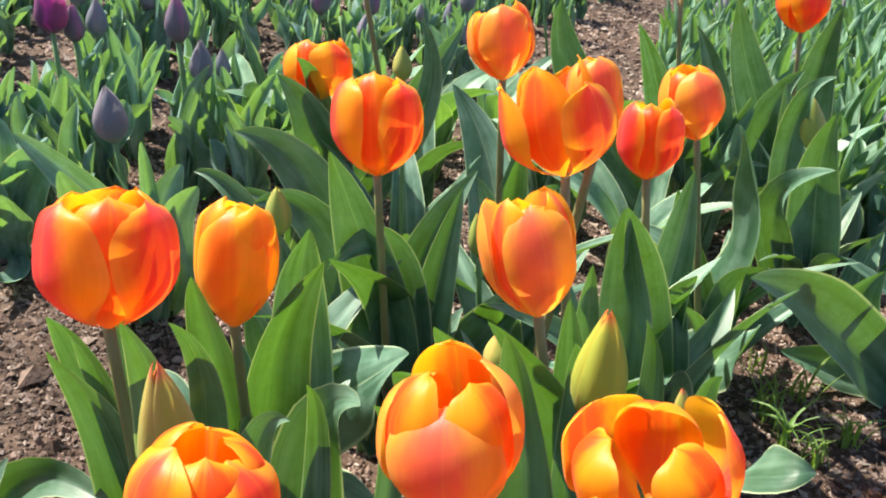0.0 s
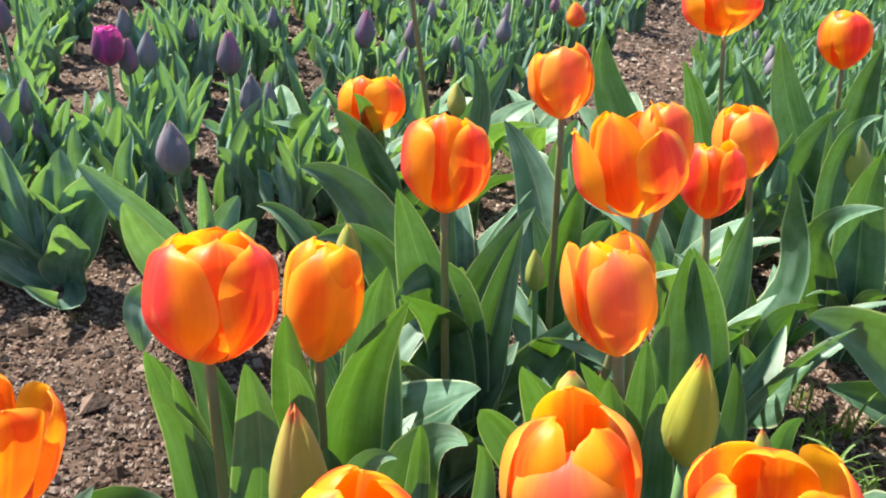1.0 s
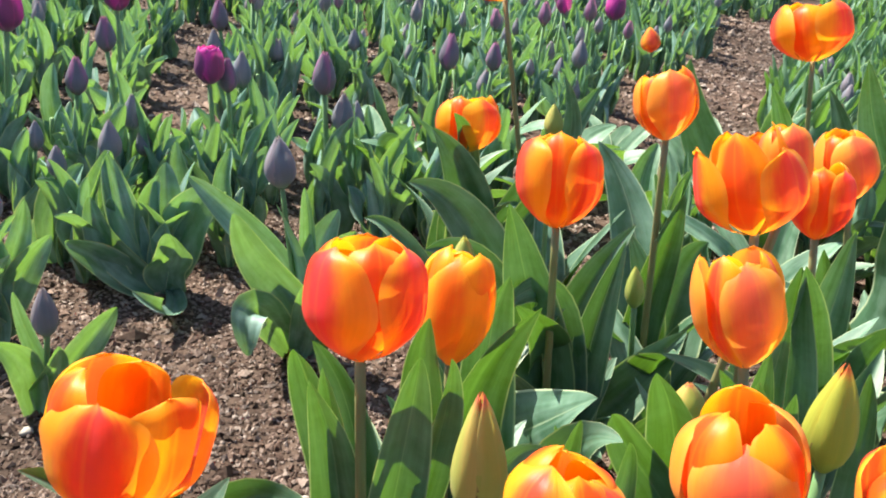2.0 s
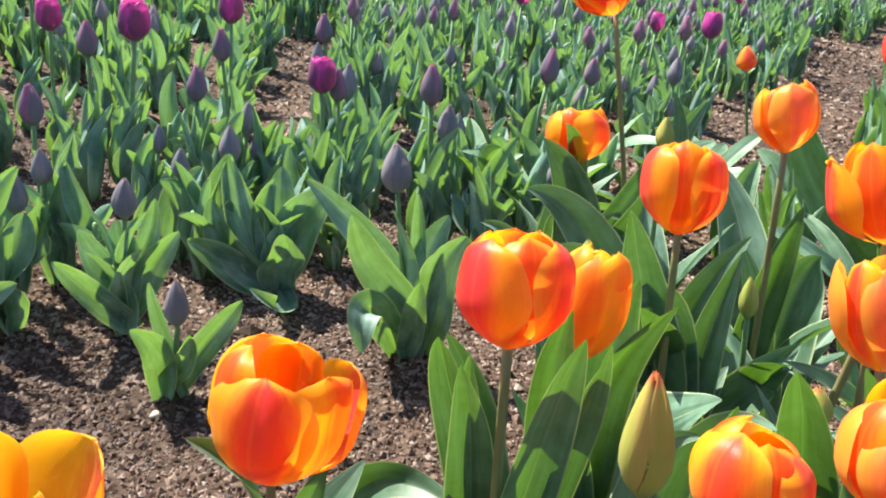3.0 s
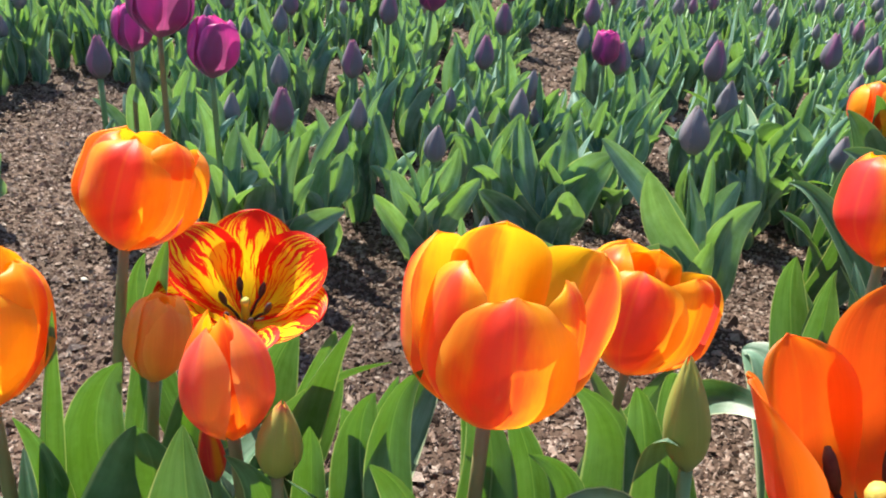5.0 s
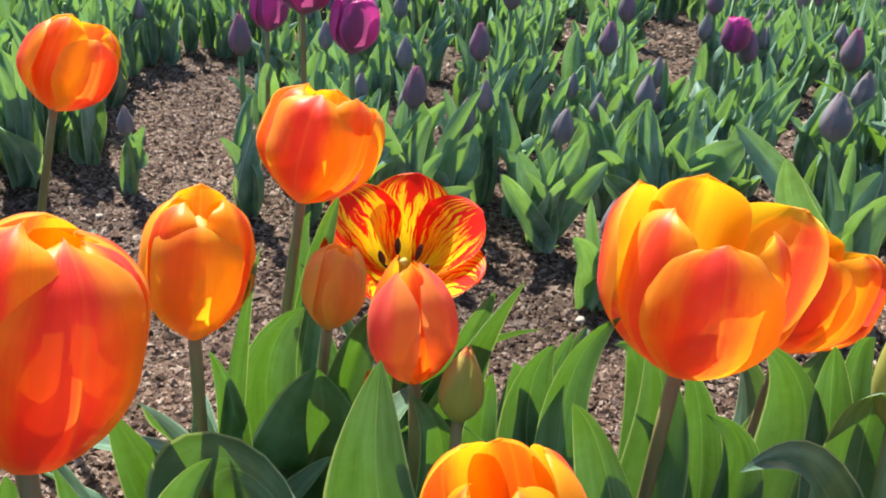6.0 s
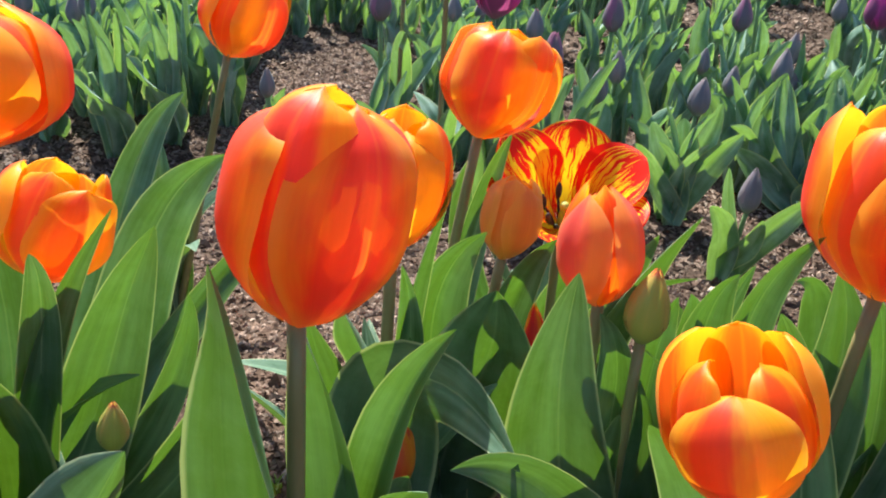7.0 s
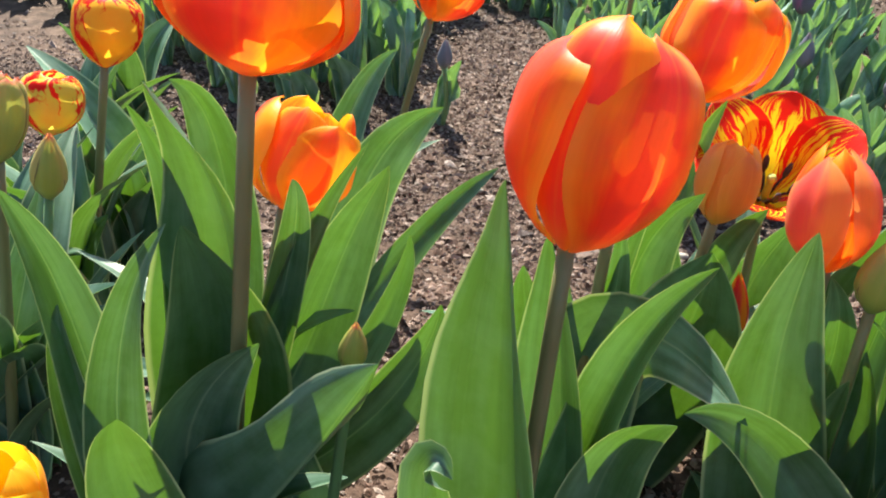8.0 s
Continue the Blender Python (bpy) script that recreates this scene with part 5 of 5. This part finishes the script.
plant_w10 = sprout("leafy tulip with upright blue-green leaves and no flower", (-0.080, 1.477))
tuft(plant_w10, 7, 288, reach=(0.05, 0.15), rise=(0.07, 0.17), width=(0.03, 0.055), mat=GREEN_LEAF)
plant_w11 = sprout("leafy tulip with upright blue-green leaves and no flower", (0.237, 1.379))
tuft(plant_w11, 7, 290, reach=(0.05, 0.15), rise=(0.07, 0.17), width=(0.03, 0.055), mat=GREEN_LEAF)
plant_w12 = sprout("leafy tulip with upright blue-green leaves and no flower", (0.106, 1.542))
tuft(plant_w12, 7, 292, reach=(0.05, 0.15), rise=(0.07, 0.17), width=(0.03, 0.055), mat=GREEN_LEAF)
plant_w13 = sprout("leafy tulip with upright blue-green leaves and no flower", (0.270, 1.049))
tuft(plant_w13, 7, 294, reach=(0.05, 0.15), rise=(0.07, 0.17), width=(0.03, 0.055), mat=GREEN_LEAF)


# ---- the bed of purple tulips ----
def purple_shapes(seed, kind, fine=True):
    """Stem, flower and leaves of one purple tulip on the origin. kind: bud, half (opening) or open."""
    rng = np.random.default_rng(seed)
    tall = {"bud": rng.uniform(0.105, 0.145), "half": rng.uniform(0.165, 0.205), "open": rng.uniform(0.2, 0.235), "low": rng.uniform(0.07, 0.09), "none": 0.1, "green": 0.1}[kind]
    lean = rng.uniform(-0.02, 0.02, 2)
    out = [("stem", tube_shape(bent_line((0, 0, -0.01), (*lean, tall), (0.004, 0.003, 0), 6 if fine else 3), [0.0032] * (6 if fine else 3), 7 if fine else 4), STEM_GREEN)]
    m = np.array(axis_turn((lean[0] * 3, lean[1] * 3, 1), (*lean, tall)))
    spin = rng.uniform(0, 120)
    if kind not in ("none", "green"):
        wide, high, top = {"bud": (0.0255, 0.044, 0.1), "low": (0.02, 0.036, 0.1), "half": (0.028, 0.046, 0.2), "open": (0.04, 0.048, 0.66)}[kind]
        grow = rng.uniform(0.88, 1.12)
        for k in range(6 if fine else 3):
            o = k < 3
            s = petal_shape(high * grow, wide / 2 * grow * (1 if o else 0.9), 70, top, 0.0, spin + 120 * k + (0 if o else 60), seed * 7 + k, 10 if fine else 6, 7 if fine else 5, point=0.03, foot=0.35, belly=0.36, hunch=1.5 if kind != "open" else 2.4, dome=0.0 if kind != "open" else 0.06)
            out.append(("petal", moved(s, m), DUSK if kind in ("bud", "low") else HALF if kind == "half" else VIOLET))
    count = {"low": 3, "none": 5, "green": 6}.get(kind, int(rng.integers(5, 8)))
    for k in range(count):
        a = spin / 57.3 + 2.4 * k + rng.uniform(-0.4, 0.4)
        w = np.array((math.cos(a), math.sin(a), 0))
        broad = k < 2 and kind != "low"
        d = rng.uniform(0.022, 0.06) if broad else rng.uniform(0.01, 0.034)
        h = (rng.uniform(0.085, 0.135) if broad else rng.uniform(0.11, 0.175)) * {"low": 0.6, "green": 1.2}.get(kind, 1)
        side = np.array((-w[1], w[0], 0)) * rng.uniform(-0.022, 0.022)
        tip = w * d + side + (0, 0, h)
        mid = w * d * rng.uniform(0.25, 0.6) - side * 0.7 + (0, 0, h * rng.uniform(0.45, 0.6))
        s = leaf_shape(w * 0.004, mid, tip, rng.uniform(0.032, 0.05) if broad else rng.uniform(0.024, 0.036), -w + (0, 0, 0.25), rng.uniform(0.42, 0.72), rng.uniform(-110, 110), seed * 11 + k, 14 if fine else 6, 9 if fine else 4, rng.uniform(0.3, 0.55), rng.uniform(0.46, 0.62))
        out.append(("leaf", s, GREEN_LEAF if kind == "green" else FIELD_LEAF))
    return out


LOOK = {"bud": "purple tulip with a closed dusky slate-purple bud among leaves", "half": "purple tulip with a violet bud about to open",
        "open": "purple tulip with an open magenta flower on a tall stem", "low": "small purple tulip with a closed bud and short leaves", "none": "tulip with blue-green leaves and no flower yet", "green": "tulip with tall green leaves and no flower yet"}


def purple_thing(seed, kind):
    thing = new("tulip")
    tagged(thing, LOOK[kind], "tulip", "leafy tulips" if kind in ("none", "green") else "purple tulips")
    for name, shape, mat in purple_shapes(seed, kind):
        part(name, shape, mat, thing)
    return thing


PROTO = {}


def plant(kind, x, y, spin=0.0, size=1.0, version=0):
    """One purple tulip on the ground: the first of its version is built, the next ones are copies."""
    key = (kind, version)
    m = pose(x, y, height_at(x, y) - 0.003, 0, 0, spin) @ Matrix.Diagonal((size, size, size, 1))
    if key in PROTO:
        return copy_thing(PROTO[key], m)
    PROTO[key] = purple_thing(100 + 10 * version + len(kind), kind)
    PROTO[key].matrix_basis = pose(x, y, height_at(x, y) - 0.003, 0, 0, spin)
    return PROTO[key]


def bare(x, y):
    """The strips of soil that stay free between the beds."""
    for (ax, ay), (bx, by), half in (((-0.72, 0.35), (-1.34, 0.99), 0.085), ((-0.58, 1.3), (-0.9, 2.4), 0.075), ((-0.76, 1.25), (-1.0, 1.95), 0.035), ((-1.6, 1.9), (-1.2, 3.2), 0.1),
                                       ((0.25, 1.25), (0.45, 2.3), 0.075), ((0.45, 2.3), (1.2, 3.5), 0.085), ((0.45, 2.3), (0.75, 3.9), 0.08)):
        dx, dy = bx - ax, by - ay
        f = min(1, max(0, ((x - ax) * dx + (y - ay) * dy) / (dx * dx + dy * dy)))
        if math.hypot(x - ax - f * dx, y - ay - f * dy) < half:
            return True
    return False


def in_purple(x, y):
    right = -0.16 + 0.36 * (y - 1.1) if y > 1.1 else -0.3
    if x > -0.7:
        front = 0.93 if x > -0.5 else 0.86 + x + 0.5
    else:
        front = 0.66 + 0.72 * (-0.7 - x)
        if x < -1.42 and y > 0.4:
            return not bare(x, y)
        if x < -1.12 and 0.4 < y < 0.67 - 0.92 * (x + 1.12):
            return not bare(x, y)
    return y > front and x < right and not bare(x, y)


def between_rows(x, y):
    """The soil between the rows in which the far bulbs were set."""
    across = ((x + 0.6) * 0.965 + (y - 1.3) * 0.26) / 0.2 + 0.25 * noise.noise(Vector((x * 3, y * 3, 1.7)))
    return y > 1.15 and abs(across - round(across)) < 0.09


def in_green(x, y):
    return y > 1.15 and x > 0.1 + 0.36 * (y - 1.1) and not bare(x, y)


NEAR_BUDS = (
    ("bud", -0.670, 0.889, 140, 1.10, 2),
    ("bud", -0.503, 1.005, 200, 1.00, 3),
    ("bud", -0.815, 0.932, 60, 1.10, 5),
    ("bud", -0.261, 1.299, 30, 1.00, 2),
    ("none", -0.187, 1.250, 120, 1.00, 1),
    ("bud", -0.573, 0.998, 250, 1.00, 4),
    ("none", -0.618, 0.879, 250, 1.00, 2),
    ("none", -0.394, 1.186, 10, 1.00, 3),
    ("none", -0.524, 0.964, 20, 1.00, 4),
    ("bud", -0.684, 0.829, 20, 1.00, 0),
    ("low", -1.015, 0.610, 0, 1.15, 0),
)
NEAR_FLOWERS = (
    ("open", -0.445, 1.160, 0, 1.02, 0),
    ("half", -0.671, 0.700, 20, 1.10, 1),
    ("half", -0.871, 0.662, 80, 1.06, 2),
    ("half", -0.700, 0.925, 130, 1.06, 3),
    ("half", -0.624, 1.138, 210, 1.06, 4),
    ("half", -0.650, 1.327, 300, 1.00, 5),
    ("half", -0.784, 1.141, 40, 1.06, 2),
    ("half", -0.982, 1.198, 90, 0.90, 0),
    ("open", -0.911, 1.264, 150, 1.00, 1),
    ("open", -1.061, 1.395, 10, 0.95, 2),
    ("open", -0.736, 1.168, 240, 1.15, 0),
    ("open", -0.695, 1.422, 70, 1.05, 1),
    ("open", 0.112, 1.900, 30, 1.05, 2),
    ("half", -0.423, 1.195, 60, 1.00, 0),
)


def build_field():
    rng = random.Random(4)
    taken = []
    taken += [(-0.23, 0.87), (-0.43, 0.72), (-0.54, 0.83), (-0.43, 0.98), (-0.67, 0.68), (-0.45, 0.9), (-0.35, 0.9)]
    for kind, x, y, spin, size, version in NEAR_BUDS + NEAR_FLOWERS:
        plant(kind, x, y, spin, size, version)
        taken.append((x, y))
    spots = []
    step = 0.074
    for j in range(int(6.2 / step)):
        for i in range(int(5.6 / step)):
            x = -3.6 + (i + (j % 2) * 0.5) * step + rng.uniform(-0.035, 0.035)
            y = 0.3 + j * step * 0.9 + rng.uniform(-0.035, 0.035)
            if noise.noise(Vector((x * 2.3, y * 2.3, 7.7))) < -0.46:
                continue
            purple, green = in_purple(x, y), in_green(x, y)
            if not (purple or green) or abs(math.atan2(x + 0.12, y + 0.1) + 0.28) > 1.1:
                continue
            if purple and between_rows(x, y):
                continue
            if any((x - a) ** 2 + (y - b) ** 2 < 0.004 for a, b in taken):
                continue
            pick = rng.random()
            kind = ("bud" if pick < 0.34 else "half" if pick < 0.42 else "open" if pick < 0.437 else "none") if purple else ("green" if pick < 0.93 else "bud")
            spots.append((math.hypot(x + 0.1, y), kind, x, y, rng.uniform(0, 360), rng.uniform(0.88, 1.15), rng.randrange(6 if kind != "open" else 3)))
    spots.sort()
    for d, kind, x, y, spin, size, version in spots[:255]:
        plant(kind, x, y, spin, size, version)
    heaps, cache = {}, {}
    for d, kind, x, y, spin, size, version in spots[255:]:
        key = (kind, version)
        if key not in cache:
            cache[key] = purple_shapes(100 + 10 * version + len(kind), kind, False)
        m = np.array(pose(x, y, 0, 0, 0, spin) @ Matrix.Diagonal((size, size, size, 1)))
        for name, shape, mat in cache[key]:
            heaps.setdefault(mat.name, (mat, []))[1].append(moved(shape, m))
    for name, (mat, shapes) in heaps.items():
        ob = new("far_" + name, mesh_of("far_" + name, merged(shapes), mat))
        tagged(ob, "far part of the purple tulip bed, " + name.replace("_", " "), "tulips", kind="stuff")


build_field()


# ---- weeds and stones on the soil ----
def grass_tuft(x, y, count, tall, seed):
    rng = np.random.default_rng(seed)
    blades = []
    for k in range(count):
        a, d = rng.uniform(0, 6.283), rng.uniform(0.2, 0.9) * tall
        w = np.array((math.cos(a), math.sin(a), 0))
        base = np.array((rng.normal(0, 0.006), rng.normal(0, 0.006), -0.003))
        tip = base + w * d + (0, 0, tall * rng.uniform(0.4, 1.0))
        mid = base + w * d * 0.35 + (0, 0, tall * rng.uniform(0.45, 0.75))
        blades.append(leaf_shape(base, mid, tip, rng.uniform(0.0016, 0.0032), -w + (0, 0, 0.6), 0.3, rng.uniform(-60, 60), seed * 50 + k, 8, 3))
    ob = new("grass_tuft", mesh_of("grass_tuft", merged(blades), GRASS))
    ob.location = (x, y, height_at(x, y))
    tagged(ob, "small tuft of thin green grass on the wood chips", "grass", "grass tufts")


for k, (x, y, count, tall) in enumerate((
    (0.379, 0.831, 16, 0.060),
    (0.385, 0.789, 14, 0.055),
    (0.426, 0.863, 10, 0.050),
    (0.391, 0.910, 8, 0.050),
    (0.408, 0.769, 12, 0.040),
    (0.225, 0.951, 7, 0.030),
    (0.369, 1.563, 6, 0.030),
    (-0.695, 0.025, 8, 0.020),
    (-0.531, 0.178, 8, 0.020),
    (-0.134, 0.707, 8, 0.020),
    (-0.696, 0.013, 10, 0.025),
    (0.450, 0.797, 12, 0.050),
    (-0.853, 0.018, 8, 0.020),
    (-0.317, 0.631, 5, 0.020),
)):
    grass_tuft(x, y, count, tall, 60 + k)


def stone_shape(size, seed):
    rng = np.random.default_rng(seed)
    n = 7
    v, u = np.linspace(0.02, math.pi - 0.02, n), np.linspace(0, 2 * math.pi, 9)[:-1]
    pts = np.array([(math.sin(b) * math.cos(a), math.sin(b) * math.sin(a), math.cos(b)) for b in v for a in u])
    pts *= np.array((1.0, rng.uniform(0.6, 0.9), rng.uniform(0.45, 0.6)))
    pts *= 1 + 0.16 * np.sin(pts @ rng.uniform(-4, 4, 3) + rng.uniform(0, 6))[:, None]
    return pts * size, grid_faces(n, 8, True), np.zeros((len(pts), 2))


STONE = plain_material("pale_stone", (0.33, 0.29, 0.25), (0.5, 0.46, 0.41), 90.0, 0.8, 0.5)
stones = random.Random(12)
for k in range(9):
    x, y = stones.uniform(-1.0, 0.2), stones.uniform(0.35, 0.85)
    ob = new("stone", mesh_of("stone", stone_shape(stones.uniform(0.004, 0.007), 200 + k), STONE))
    ob.matrix_basis = pose(x, y, height_at(x, y) + 0.003, 0, 0, stones.uniform(0, 360))
    tagged(ob, "small pale rounded stone lying on the wood chips", "stone", "pale stones")
